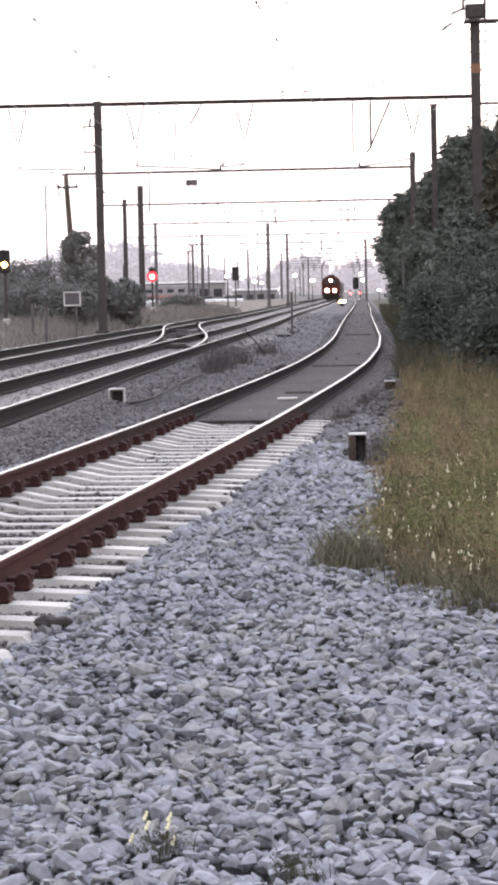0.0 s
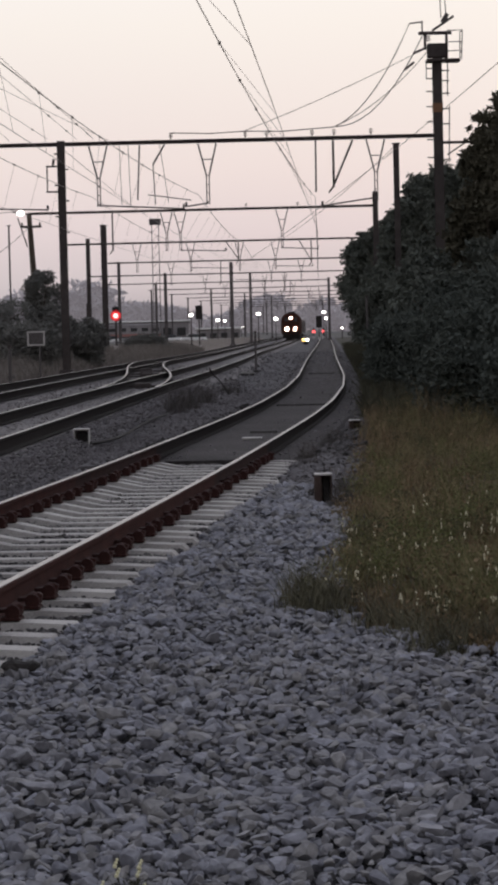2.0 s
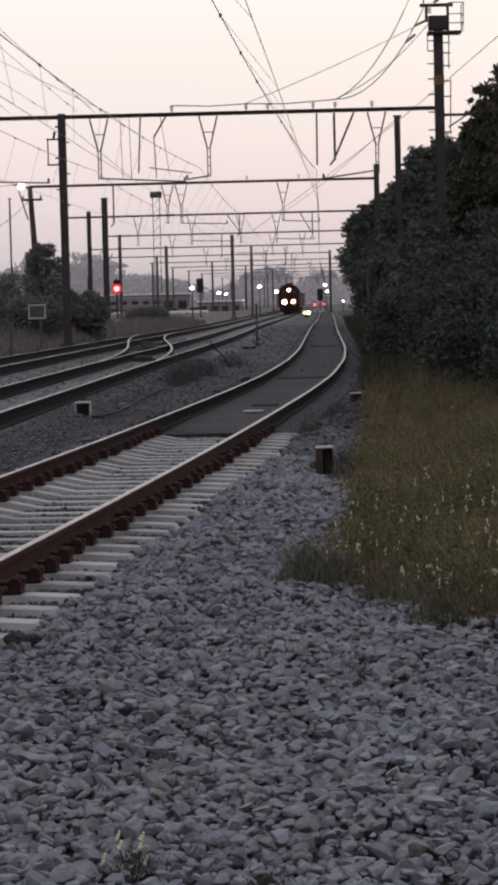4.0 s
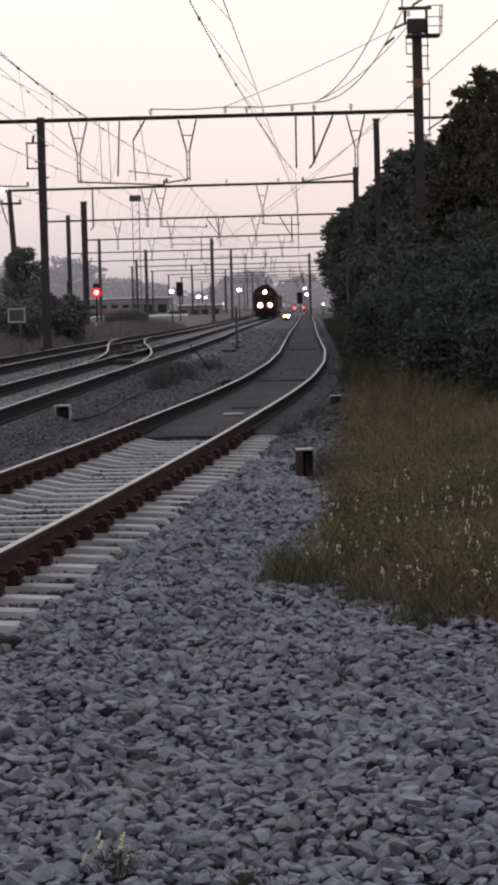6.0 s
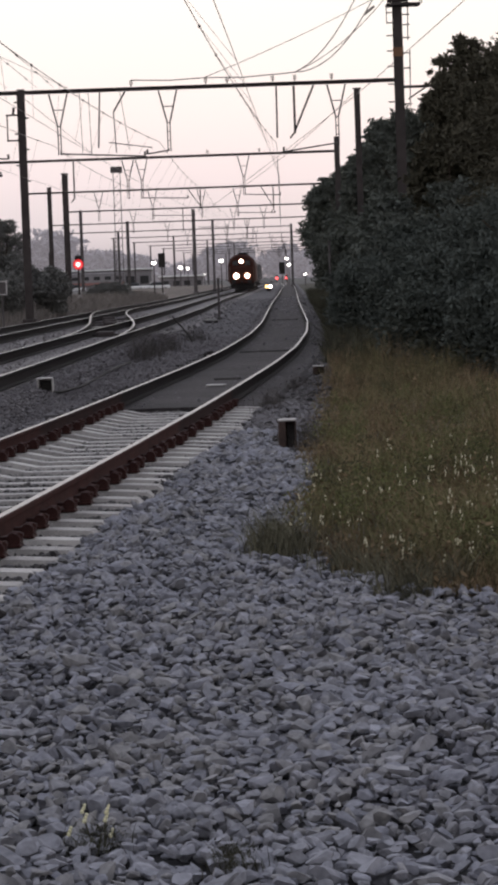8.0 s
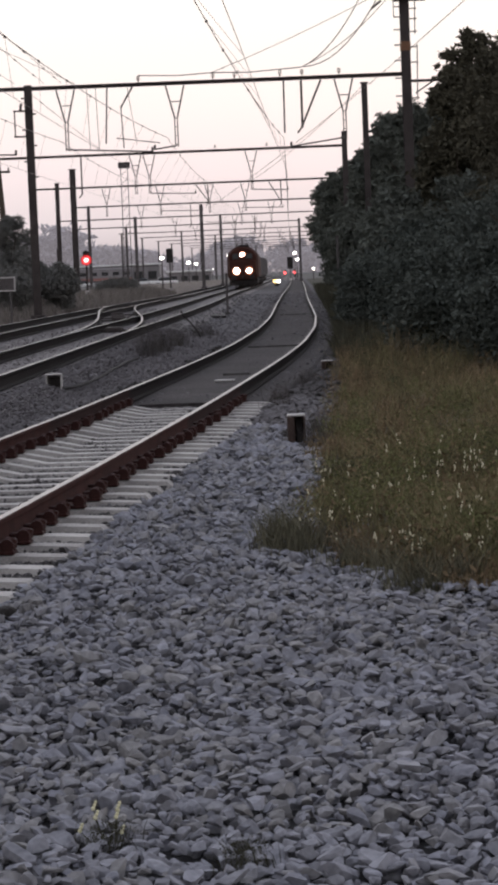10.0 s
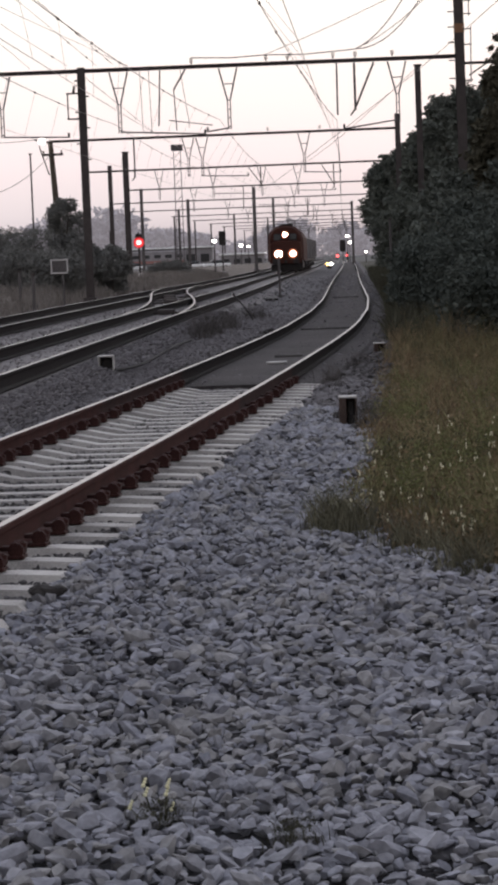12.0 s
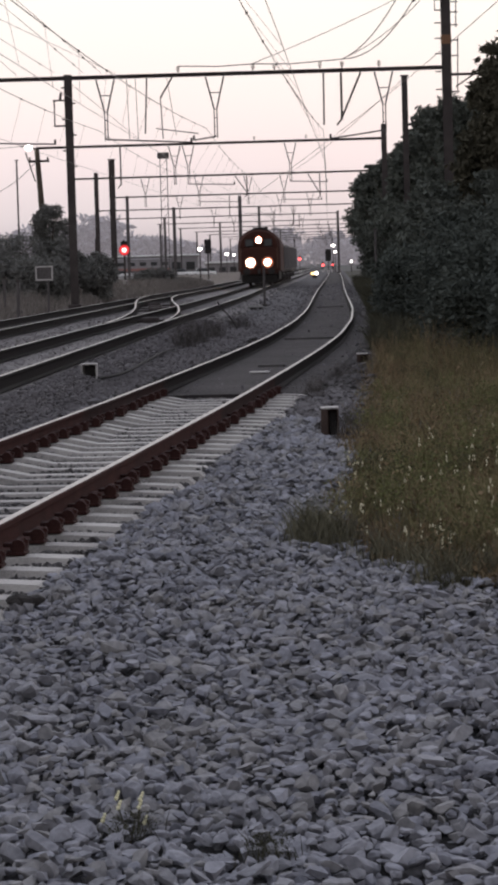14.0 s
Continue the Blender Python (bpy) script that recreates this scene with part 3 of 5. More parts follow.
tall_mast()
portal(156, -13.7, 7.75, [(7.8, 9.95, 0.32)], [-5.15, -4.3, 2.0],
       [(-4.3, -1.5, 6.6, 6.5), (2.0, 4.2, 6.6, 6.5)], [(-8.5, 2.3, 0)], [-0.2, 3.0])
portal(211, -15.5, 9.6, [(-13.6, 9.55, 0.34), (9.6, 9.4, 0.3)], [-9.5, -5.0, -0.9, 2.1], [(2.1, 5.2, 6.9, 6.8), (-5.0, -1.5, 6.9, 6.8)],
       [(-1.0, 1.6, -1.0), (5.1, 1.9, -1.0)])
portal(269, -15.6, 12.6, [(-14.1, 9.2, 0.32), (-2.1, 8.9, 0.36), (12.6, 9.3, 0.3)], [-8.5, 2.2, 5.4], [(-1.6, 1.5, 7.0, 6.9)], [(-3.2, 2.3, 0)])
portal(329, -21.0, 15.2, [(-11.2, 9.3, 0.4), (-0.1, 9.1, 0.32), (15.0, 9.3, 0.3)], [-6.0, 1.8, 4.4], [], [(4.4, 2.2, 0)])
portal(386, -22.0, 12.0, [(-14.6, 9.0, 0.36), (11.9, 9.4, 0.36)], [-4.0, 2.0, 6.5], [], [(6.0, 2.0, 0)])
for k, yy in enumerate([443, 500, 557, 614, 671, 728, 790]):
    c = on(MAIN, yy)
    portal(yy, c - 26, c + 13 + k, [(c - 15 + (k % 3) * 4, 9.1, 0.3), (c + 12.9 + k, 9.3, 0.3), (c - 25.5, 9.1, 0.3)],
           [c - 8 + k % 2, c - 2.5, c + 2.2], [], [(c + 4, 2.0, 0)], label="distant catenary portal over the tracks")


def lone_post(x, y, top, w, label, foot=-0.3, lean=0.0):
    p = tagged(empty("catenary_post"), label, "post")
    part("shaft", h_post(bmesh.new(), x, y, foot, top, w, lean), DARKSTEEL, p)
    bm = bmesh.new()
    box(bm, w + 0.3, w + 0.3, 0.4, x, y, foot + 0.15, 0.03)
    part("footing", bm, DARKCON, p)
    bm = bmesh.new()
    box(bm, w + 0.12, w + 0.1, 0.06, x + lean, y, top)
    part("cap", bm, DARKSTEEL, p)
    return p


lone_post(7.33, 125, 10.6, 0.28, "dark anchor post rising out of the hedge")
lone_post(-10.75, 185, 9.5, 0.42, "broad dark steel post beyond the earth bank")
lone_post(-14.35, 150, 8.1, 0.09, "thin far post on the skyline")
lone_post(-16.2, 140, 5.4, 0.2, "short dark post behind the bushes", 0.0)
lone_post(-16.5, 185, 5.4, 0.16, "short far post on the skyline", 0.0)
lone_post(-15.0, 230, 4.3, 0.2, "short far post on the skyline", 0.0)


def lamp_pole():
    p = tagged(empty("lamp_pole"), "leaning wooden pole with a crossarm and a lit lamp", "lamp pole")
    bm = bmesh.new()
    rod(bm, (-13.15, 155.7, 0), (-13.62, 155.7, 9.0), 0.24, 10, 0.15)
    part("pole", bm, BARK, p)
    bm = bmesh.new()
    box(bm, 1.3, 0.12, 0.14, -13.5, 155.5, 8.25)
    for s in (-0.55, 0.55):
        rod(bm, (-13.5 + s, 155.5, 8.3), (-13.5 + s, 155.5, 8.5), 0.06)
    rod(bm, (-13.75, 155.5, 7.0), (-14.3, 155.5, 8.8), 0.04)
    rod(bm, (-13.6, 155.5, 9.0), (-14.6, 155.5, 9.2), 0.05)
    part("crossarm", bm, DARKSTEEL, p)
    bm = bmesh.new()
    bmesh.ops.create_uvsphere(bm, u_segments=12, v_segments=8, radius=1, matrix=Matrix.Translation((-14.1, 155.3, 9.08)) @ Matrix.Diagonal((0.22, 0.18, 0.17, 1)))
    part("lamp", bm, WHITE, p, "glowing white lamp")


lamp_pole()


def catenary(label, messenger, contact):
    """Messenger wire, contact wire and droppers of one track; rows of y, x, z at the supports."""
    p = tagged(empty("overhead_wires"), label, "overhead wires")

    def run(rows, sag):
        pts = []
        for (ya, xa, za), (yb, xb, zb) in zip(rows, rows[1:]):
            n = 10 if yb < 300 else 4
            pts += [(xa + (xb - xa) * k / n, ya + (yb - ya) * k / n, za + (zb - za) * k / n - sag * 4 * (k / n) * (1 - k / n)) for k in range(n)]
        return pts + [(rows[-1][1], rows[-1][0], rows[-1][2])]
    for name, rows, sag, r in (("messenger_wire", messenger, 0.3, 0.011), ("contact_wire", contact, 0.02, 0.007)):
        cv = bpy.data.curves.new(name, "CURVE")
        cv.dimensions, cv.bevel_depth, cv.bevel_resolution = "3D", r, 1
        sp = cv.splines.new("POLY")
        pts = run(rows, sag)
        sp.points.add(len(pts) - 1)
        for q, c in zip(sp.points, pts):
            q.co = (*c, 1)
        cv.materials.append(WIRE)
        new(name, cv).parent = p
    cy, cx = [r[0] for r in contact], [r[1] for r in contact]
    cz = [r[2] for r in contact]
    for x, y, z in run(messenger, 0.3):
        if 20 < y < 200 and y not in [r[0] for r in messenger]:
            bm = bmesh.new()
            rod(bm, (x, y, z), (np.interp(y, cy, cx), y, np.interp(y, cy, cz)), 0.004, 4)
            rod(bm, (x, y - 0.12, z), (x, y + 0.12, z), 0.032, 5)
            part("dropper", bm, WIRE, p)


SPAN = [156, 211, 269, 329, 386, 443, 500, 557, 614]
catenary("copper catenary wires with droppers over the curved track",
         [(-14, -3.75, 6.95), (40.6, -0.83, 6.95), (100, 2.62, 6.75), (156, 4.15, 6.75), (211, 5.6, 6.75), (269, 7.2, 6.75)],
         [(-14, -1.95, 5.47), (43, 0.40, 5.47), (100, 2.68, 5.45), (156, 4.18, 5.45), (211, 5.63, 5.45), (269, 7.2, 5.45)])
catenary("copper catenary wires with droppers over the main track",
         [(-14, -8.1, 6.95), (43, -5.1, 6.95), (100, -2.0, 6.95)] + [(y, on(MAIN, y) + 0.2, 6.95) for y in SPAN],
         [(-14, -6.4, 5.47), (43, -4.7, 5.47), (100, -2.95, 5.45)] + [(y, on(MAIN, y), 5.45) for y in SPAN])
catenary("copper catenary wires with droppers over the side track",
         [(-14, -11.2, 7.2), (43, -8.6, 7.2), (100, -6.2, 6.95)] + [(y, on(SIDE, y) + 0.2, 6.95) for y in SPAN],
         [(-14, -11.4, 5.5), (43, -8.9, 5.5), (100, -6.6, 5.45)] + [(y, on(SIDE, y), 5.45) for y in SPAN])


def cable(name, label, pts, r, sag=0.0, n=10, beads=()):
    bm = bmesh.new()
    whole = []
    for a, b in zip(pts, pts[1:]):
        a, b = Vector(a), Vector(b)
        whole += [a.lerp(b, k / n) - Vector((0, 0, sag * 4 * (k / n) * (1 - k / n))) for k in range(1 if whole else 0, n + 1)]
        for t in beads:
            q = a.lerp(b, t)
            d = (b - a).normalized() * 0.25
            rod(bm, q - d, q + d, 0.028 if r < 0.0095 else 0.05, 6)
    wire_line(bm, whole, r)
    me = bpy.data.meshes.new(name)
    bm.to_mesh(me)
    bm.free()
    me.materials.append(WIRE)
    return tagged(new(name, me), label, "cable")


cable("feeder_cable", "dark feeder cable from the mast to the portal beam", [(6.5, 100, 13.5), (3.42, 100, 9.5)], 0.022, 0.7)
cable("feeder_cable", "dark feeder cable from the mast to the portal beam", [(7.0, 100, 13.0), (3.46, 100.1, 9.52)], 0.022, 0.9)
cable("anchor_wire", "tensioned anchor wire with insulators at the mast", [(7.3, 100, 12.6), (-0.1, 100.1, 9.45)], 0.014, 0.12, 8, (0.06,))
cable("anchor_wire", "tensioned anchor wire with insulators at the mast", [(7.2, 100, 12.4), (3.5, 100.2, 9.55)], 0.016, 0.35, 8, (0.2,))
cable("anchor_wire", "thin wire from the anchor post over the hedge", [(10.6, 60, 11.65), (7.3, 125, 10.3), (-1.0, 211, 6.9)], 0.016, 0.1, 6)
cable("anchor_wire", "thin wire from the anchor post to a far portal", [(7.3, 125, 10.5), (2.5, 211, 9.0)], 0.016, 0.3, 6)
for ends, beads in (([(-10.6, -14, 10.7), (-7.6, 76, 9.56), (-6.79, 100, 9.27)], (0.6, 0.85)), ([(-10.5, -14, 11.6), (-7.2, 77, 9.75), (-6.1, 100, 9.25)], (0.5, 0.75, 0.9)),
                    ([(-13.0, 53, 10.69), (-8.23, 83, 9.73), (-5.53, 100, 9.19)], ()), ([(-10.6, 10, 9.6), (-8.54, 85, 9.33), (-7.95, 100, 9.3)], (0.7,)),
                    ([(-9.9, 40, 9.9), (-9.5, 94, 9.37), (-9.44, 100, 9.25)], ())):
    cable("feeder_line", "long thin feeder line ending at the portal beam", ends, 0.009, 0.0, 8, beads)
cable("feeder_line", "thin feeder line running on from the post top", [(-7.3, 100, 8.85), (-7.18, 156.0, 9.33)], 0.013, 0.0, 8)
cable("lamp_cable", "thin cable hanging from the lamp pole", [(-13.6, 155.6, 8.3), (-16.2, 140, 5.4)], 0.02, 0.5, 8)
cable("lamp_cable", "thin cable hanging from the lamp pole", [(-14.5, 155.5, 9.2), (-21, 150, 9.4)], 0.02, 0.3, 8)
lone_post(-21, 150, 9.5, 0.2, "thin far post on the skyline", 0.0)


# ---- vegetation ----
def leaves(centres, radii, count, size, seed):
    """Bent leaves over lumpy shells: arrays of vertices and faces."""
    rng = np.random.default_rng(seed)
    c, r = np.array(centres), np.array(radii)
    w = (r ** 2).prod(axis=1) ** (1 / 3) if r.ndim > 1 else r ** 2
    pick = rng.choice(len(c), count, p=w / w.sum())
    d = rng.normal(size=(count, 3))
    d /= np.linalg.norm(d, axis=1, keepdims=True)
    lump = 1 + 0.22 * np.sin(d[:, 0] * 7 + pick) * np.sin(d[:, 1] * 6 + 2 * pick) + 0.16 * np.sin(d[:, 2] * 11 + pick * 3)
    p = c[pick] + d * (r[pick] if r.ndim > 1 else r[pick, None]) * (lump * rng.uniform(0.62, 1.08, count))[:, None]
    p[:, 2] = np.maximum(p[:, 2], -0.15 + rng.uniform(0, 0.2, count))
    a = rng.normal(size=(count, 3)) + d * 0.5
    a /= np.linalg.norm(a, axis=1, keepdims=True)
    b = np.cross(a, rng.normal(size=(count, 3)))
    b /= np.linalg.norm(b, axis=1, keepdims=True)
    s = (size * rng.uniform(0.6, 1.5, count))[:, None]
    bend = np.cross(a, b) * s * 0.25
    v = np.stack([p - a * s, p + b * s * 0.45 + bend, p + a * s, p - b * s * 0.45 + bend], 1).reshape(-1, 3)
    i = np.arange(count)[:, None] * 4
    return v, np.concatenate([i + [0, 1, 2], i + [0, 2, 3]])


def tree(name, x, y, h, r, count, size, seed, material, label, low=0.1, base=-0.25, lumps=16, slim=1.0):
    rnd = random.Random(seed)
    t = tagged(empty(name, pose(x, y, base)), label, "tree" if name == "tree" else "bush")
    bm = bmesh.new()
    rod(bm, (0, 0, 0), (rnd.uniform(-0.2, 0.2), rnd.uniform(-0.2, 0.2), h * 0.55), 0.05 * h / 2, 8, 0.02 * h / 2)
    for k in range(5):
        a = k * 1.26 + rnd.random()
        z = h * rnd.uniform(0.2, 0.5)
        rod(bm, (0, 0, z), (math.cos(a) * r * 0.7 * slim, math.sin(a) * r * 0.7, z + h * rnd.uniform(0.15, 0.35)), 0.045, 6, 0.015)
    part("trunk", bm, BARK, t)
    cs, rs = [], []
    for k in range(lumps):
        u = (k + 0.5) / lumps
        z = h * (low + (0.94 - low) * u)
        prof = math.sqrt(max(0.05, 1 - max(0, (u - 0.45) / 0.62) ** 2)) * (0.75 + 0.25 * min(1, u * 3))
        a = rnd.uniform(0, 6.28)
        q = r * prof * rnd.uniform(0.3, 0.75)
        b = r * prof * rnd.uniform(0.32, 0.6) + 0.1
        cs.append((math.cos(a) * q * slim, math.sin(a) * q, min(z, h - b * 0.9)))
        rs.append((b * slim, b, b * rnd.uniform(0.7, 1.1)))
    for k in range(14):
        a = rnd.uniform(0, 6.28)
        q = r * rnd.uniform(0.1, 0.85)
        cs.append((math.cos(a) * q * slim, math.sin(a) * q, h * (0.97 - 0.27 * (q / r) ** 2) * rnd.uniform(0.92, 1.0)))
        rs.append((rnd.uniform(0.18, 0.42), rnd.uniform(0.15, 0.3), rnd.uniform(0.12, 0.34)))
    v, f = leaves(cs, rs, count, size, seed)
    mesh_np("crown", v, f, material, t)
    return t


HEDGE = [  # x, y, height, spread
    (8.8, 200, 8.9, 1.8), (8.7, 185, 9.3, 2.0), (9.35, 170, 9.8, 2.1), (8.75, 140, 9.4, 1.7), (9.3, 132, 10.0, 1.9), (8.85, 112, 9.3, 1.8), (9.3, 106, 9.4, 1.8),
    (8.65, 85, 9.95, 1.4), (7.80, 82, 8.48, 1.15), (8.6, 75, 8.6, 1.5), (8.3, 66, 7.9, 1.7), (8.0, 57, 7.1, 1.9), (10.4, 62, 8.3, 2.3), (11.2, 72, 8.8, 2.5), (11.0, 86, 10.3, 2.6),
    (11.5, 100, 9.0, 2.6), (12.5, 118, 10.0, 2.8), (8.6, 155, 6.0, 1.6), (9.9, 150, 8.6, 2.2),
    (7.0, 92, 4.6, 1.7), (7.9, 80, 4.6, 1.7), (7.4, 69, 4.2, 1.6), (6.3, 62, 3.3, 1.4), (5.9, 79, 3.5, 1.4), (6.2, 87, 3.8, 1.4), (6.6, 97, 4.0, 1.5),
    (7.3, 108, 4.2, 1.5), (5.7, 54, 3.2, 1.4), (3.55, 58, 1.95, 0.9), (3.95, 64, 2.0, 1.0), (4.4, 72, 2.1, 1.1), (4.8, 80, 2.1, 1.1), (5.2, 68, 3.0, 1.3), (4.8, 60, 2.5, 1.1),
    (6.6, 50.5, 2.6, 1.3), (8.4, 51, 3.4, 1.5),
    (7.2, 55, 4.2, 1.5), (3.95, 51, 2.0, 0.95), (4.4, 47, 2.1, 0.95), (5.0, 43.5, 2.2, 1.05), (5.8, 41.5, 2.7, 1.2), (6.9, 42, 3.2, 1.4), (6.0, 47, 3.4, 1.4), (4.2, 38.2, 1.4, 0.65), (4.75, 35.8, 1.5, 0.7), (5.5, 35, 1.9, 0.85), (3.5, 42.5, 1.4, 0.6), (5.2, 39.5, 2.2, 0.9)]
for i, (x, y, h, r) in enumerate(HEDGE):
    small = h < 4.5
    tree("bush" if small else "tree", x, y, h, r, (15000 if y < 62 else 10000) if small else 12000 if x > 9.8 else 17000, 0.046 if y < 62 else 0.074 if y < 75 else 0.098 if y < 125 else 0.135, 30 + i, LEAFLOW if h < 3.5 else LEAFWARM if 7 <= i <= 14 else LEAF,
         "dense dark green bush in the hedge beside the track" if small else "dense dark green tree in the hedge beside the track", 0.08)
for i, (x, y, h, r, slim) in enumerate([(-13.2, 128, 3.3, 2.2, 1.3), (-16.5, 130, 3.4, 2.4, 1.3), (-10.85, 130, 4.8, 1.1, 0.95), (-9.5, 122, 2.4, 0.8, 1.0), (-7.95, 122, 2.0, 0.85, 1.0),
                                        (-19.5, 132, 3.0, 2.2, 1.2), (-8.4, 205, 1.2, 1.2, 1.5), (-9.9, 112, 1.7, 1.1, 1.2),
                                        (-11.8, 118, 2.0, 1.5, 1.3)]):
    tree("tree" if h > 4 else "bush", x, y, h, r, 14000, 0.068, 90 + i, LEAFMID, "dark green bush on the earth bank" if h < 4 else "slender dark tree on the earth bank",
         0.08, 0.15, 14, slim)
def far_treeline():
    """Woods along the skyline, more than a kilometre off; haze is put into their glowing grey."""
    rnd = random.Random(8)
    cs, rs = [], []
    x = -240.0
    while x < 240:
        top = 17 + 5 * math.sin(x * 0.045) + 3 * math.sin(x * 0.13 + 1) + (5 if x < -45 else 0) - (5 if x > 20 else 0)
        h = max(6.0, top * rnd.uniform(0.8, 1.1))
        y = 1450 + rnd.uniform(-40, 40)
        for k in range(3):
            q = h * rnd.uniform(0.22, 0.34)
            cs.append((x + rnd.uniform(-4, 4), y, h - q if k == 0 else h * rnd.uniform(0.2, 0.6)))
            rs.append((q * 1.7, q, q))
        x += rnd.uniform(3.5, 6.5)
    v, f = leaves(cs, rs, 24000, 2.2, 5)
    tagged(mesh_np("backdrop", v, f, HAZE), "distant woods along the skyline, haze put into their grey glow", "distant woods", kind="structure")


far_treeline()


def blades(rng, xs, ys, zs, hs, width, lean):
    n = len(xs)
    a = rng.uniform(0, 2 * np.pi, n)
    tip = rng.normal(0, lean, (n, 2)) * hs[:, None]
    side = np.stack([np.cos(a), np.sin(a)], 1) * width * rng.uniform(0.6, 1.4, (n, 1))
    p = np.stack([xs, ys], 1)
    lv = []
    for t, w in ((0, 1.0), (0.5, 0.75)):
        c = p + tip * t * t
        z = (zs + hs * t)[:, None]
        lv += [np.concatenate([c - side * w, z], 1), np.concatenate([c + side * w, z], 1)]
    lv.append(np.concatenate([p + tip, (zs + hs)[:, None]], 1))
    v = np.stack(lv, 1).reshape(-1, 3)
    i = np.arange(n)[:, None] * 5
    f = np.concatenate([i + [0, 1, 3], i + [0, 3, 2], i + [2, 3, 4]])
    return v, f


def meadow():
    rng = np.random.default_rng(12)
    n = 120000
    ys = 13.6 + 33 * rng.random(n) ** 1.4
    xs = rng.random(n) * (0.135 * ys + 1.6)
    e = meadow_edge(ys) + 0.07 * np.sin(ys * 5) + 0.05 * np.sin(ys * 13)
    keep = (xs > e) & (xs < 0.14 * ys + 0.9) & (ys < np.maximum(33.0, 47 - 5.5 * (xs - 2.3)))
    dens = 0.55 + 0.45 * np.sin(xs * 4.1 + 1) * np.sin(ys * 2.3)
    keep &= rng.random(n) < 0.45 + 0.55 * dens
    xs, ys, e = xs[keep], ys[keep], e[keep]
    hs = (0.09 + 0.26 * np.clip((xs - e) / 0.8, 0, 1) + 0.05 * np.clip((ys - 20) / 20, 0, 1) + 0.30 * np.clip((ys - 33) / 10, 0, 1)) * rng.uniform(0.25, 1.3, len(xs))
    hs *= 0.8 + 0.45 * np.sin(xs * 3 + 0.7 * np.sin(ys)) * np.sin(ys * 1.1)
    patch = np.sin(xs * 2.3 + 1.1 * np.sin(ys * 0.9)) * np.sin(ys * 0.7 + 0.5) + 0.45 * np.sin(xs * 6.1 + ys * 2.0) - 0.012 * (ys - 30)
    green = patch + rng.normal(0, 0.35, len(xs)) > 0.05
    for sel, material, name, label in ((green, OLIVE, "olive_grass", "olive green meadow grass beside the ballast"),
                                       (~green, GRASS, "meadow_grass", "dry brown meadow grass beside the ballast")):
        v, f = blades(rng, xs[sel], ys[sel], np.full(sel.sum(), -0.27), hs[sel], 0.0034, 0.45)
        tagged(mesh_np(name, v, f, material), label, "grass", kind="stuff")
    # seed heads and small leaves over the blades
    q = rng.choice(len(xs), 16000)
    c = np.stack([xs[q], ys[q], -0.27 + hs[q] * rng.uniform(0.5, 1.05, len(q))], 1) + rng.normal(0, 0.015, (len(q), 3))
    a = rng.normal(size=(len(q), 3)) * 0.011
    b = rng.normal(size=(len(q), 3)) * 0.006
    v = np.stack([c - a, c + b, c + a, c - b], 1).reshape(-1, 3)
    i = np.arange(len(q))[:, None] * 4
    tagged(mesh_np("seed_heads", v, np.concatenate([i + [0, 1, 2], i + [0, 2, 3]]), GRASS), "small brown seed heads and leaves in the grass", "grass", kind="stuff")
    # green clumps along the edge
    k = 4200
    cx = np.array([0.27, 0.30, 0.33, 0.38, 0.44, 0.34, 0.95, 1.02, 0.72, 0.85, 1.25, 1.5, 1.1, 0.9, 1.3, 0.8])
    cy = np.array([16.1, 15.9, 16.2, 15.95, 15.9, 16.5, 13.75, 13.8, 15.0, 14.5, 14.0, 14.6, 16.5, 18.0, 17.0, 21.0])
    w = rng.integers(0, len(cx), k)
    x2, y2 = cx[w] + rng.normal(0, 0.07, k) * np.where(w < 6, 1.3, 1.0), cy[w] + rng.normal(0, 0.10, k) * np.where(w < 6, 2.2, 1.0)
    h2 = (0.03 + 0.24 * rng.random(k) ** 1.9) * np.where(w < 6, 1.15, 1.0)
    v, f = blades(rng, x2, y2, np.full(k, -0.27), h2, 0.0034, 0.5)
    tagged(mesh_np("green_tufts", v, f, TUFT), "green weedy tufts at the edge of the grass", "grass", kind="stuff")
    # verge along the curved track
    k = 26000
    y3 = 47 + 173 * rng.random(k) ** 1.2
    x3 = meadow_edge(y3) + rng.exponential(1.0, k) - 0.15
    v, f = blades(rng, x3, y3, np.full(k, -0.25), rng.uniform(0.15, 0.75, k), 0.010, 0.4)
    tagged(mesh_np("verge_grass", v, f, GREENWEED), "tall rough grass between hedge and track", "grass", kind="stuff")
    k = 26000
    y4 = 55 + 180 * rng.random(k)
    x4 = np.interp(y4, SIDE[0], SIDE[1]) - 2.3 - rng.exponential(2.2, k)
    off = x4 - np.interp(y4, SIDE[0], SIDE[1])
    t = np.clip((-off - 2.2) / 2.6, 0, 1)
    v, f = blades(rng, x4, y4, -0.28 + 0.55 * t * t * (3 - 2 * t), rng.uniform(0.15, 0.6, k), 0.012, 0.35)
    tagged(mesh_np("bank_grass", v, f, WEED), "dry brown grass on the earth bank", "grass", kind="stuff")
    # leafy herbs in loose patches, taller and darker towards the hedge
    spots = [(0.34, 16.0, 0.16), (0.95, 13.9, 0.13), (1.02, 13.8, 0.16), (1.06, 14.0, 0.15)]
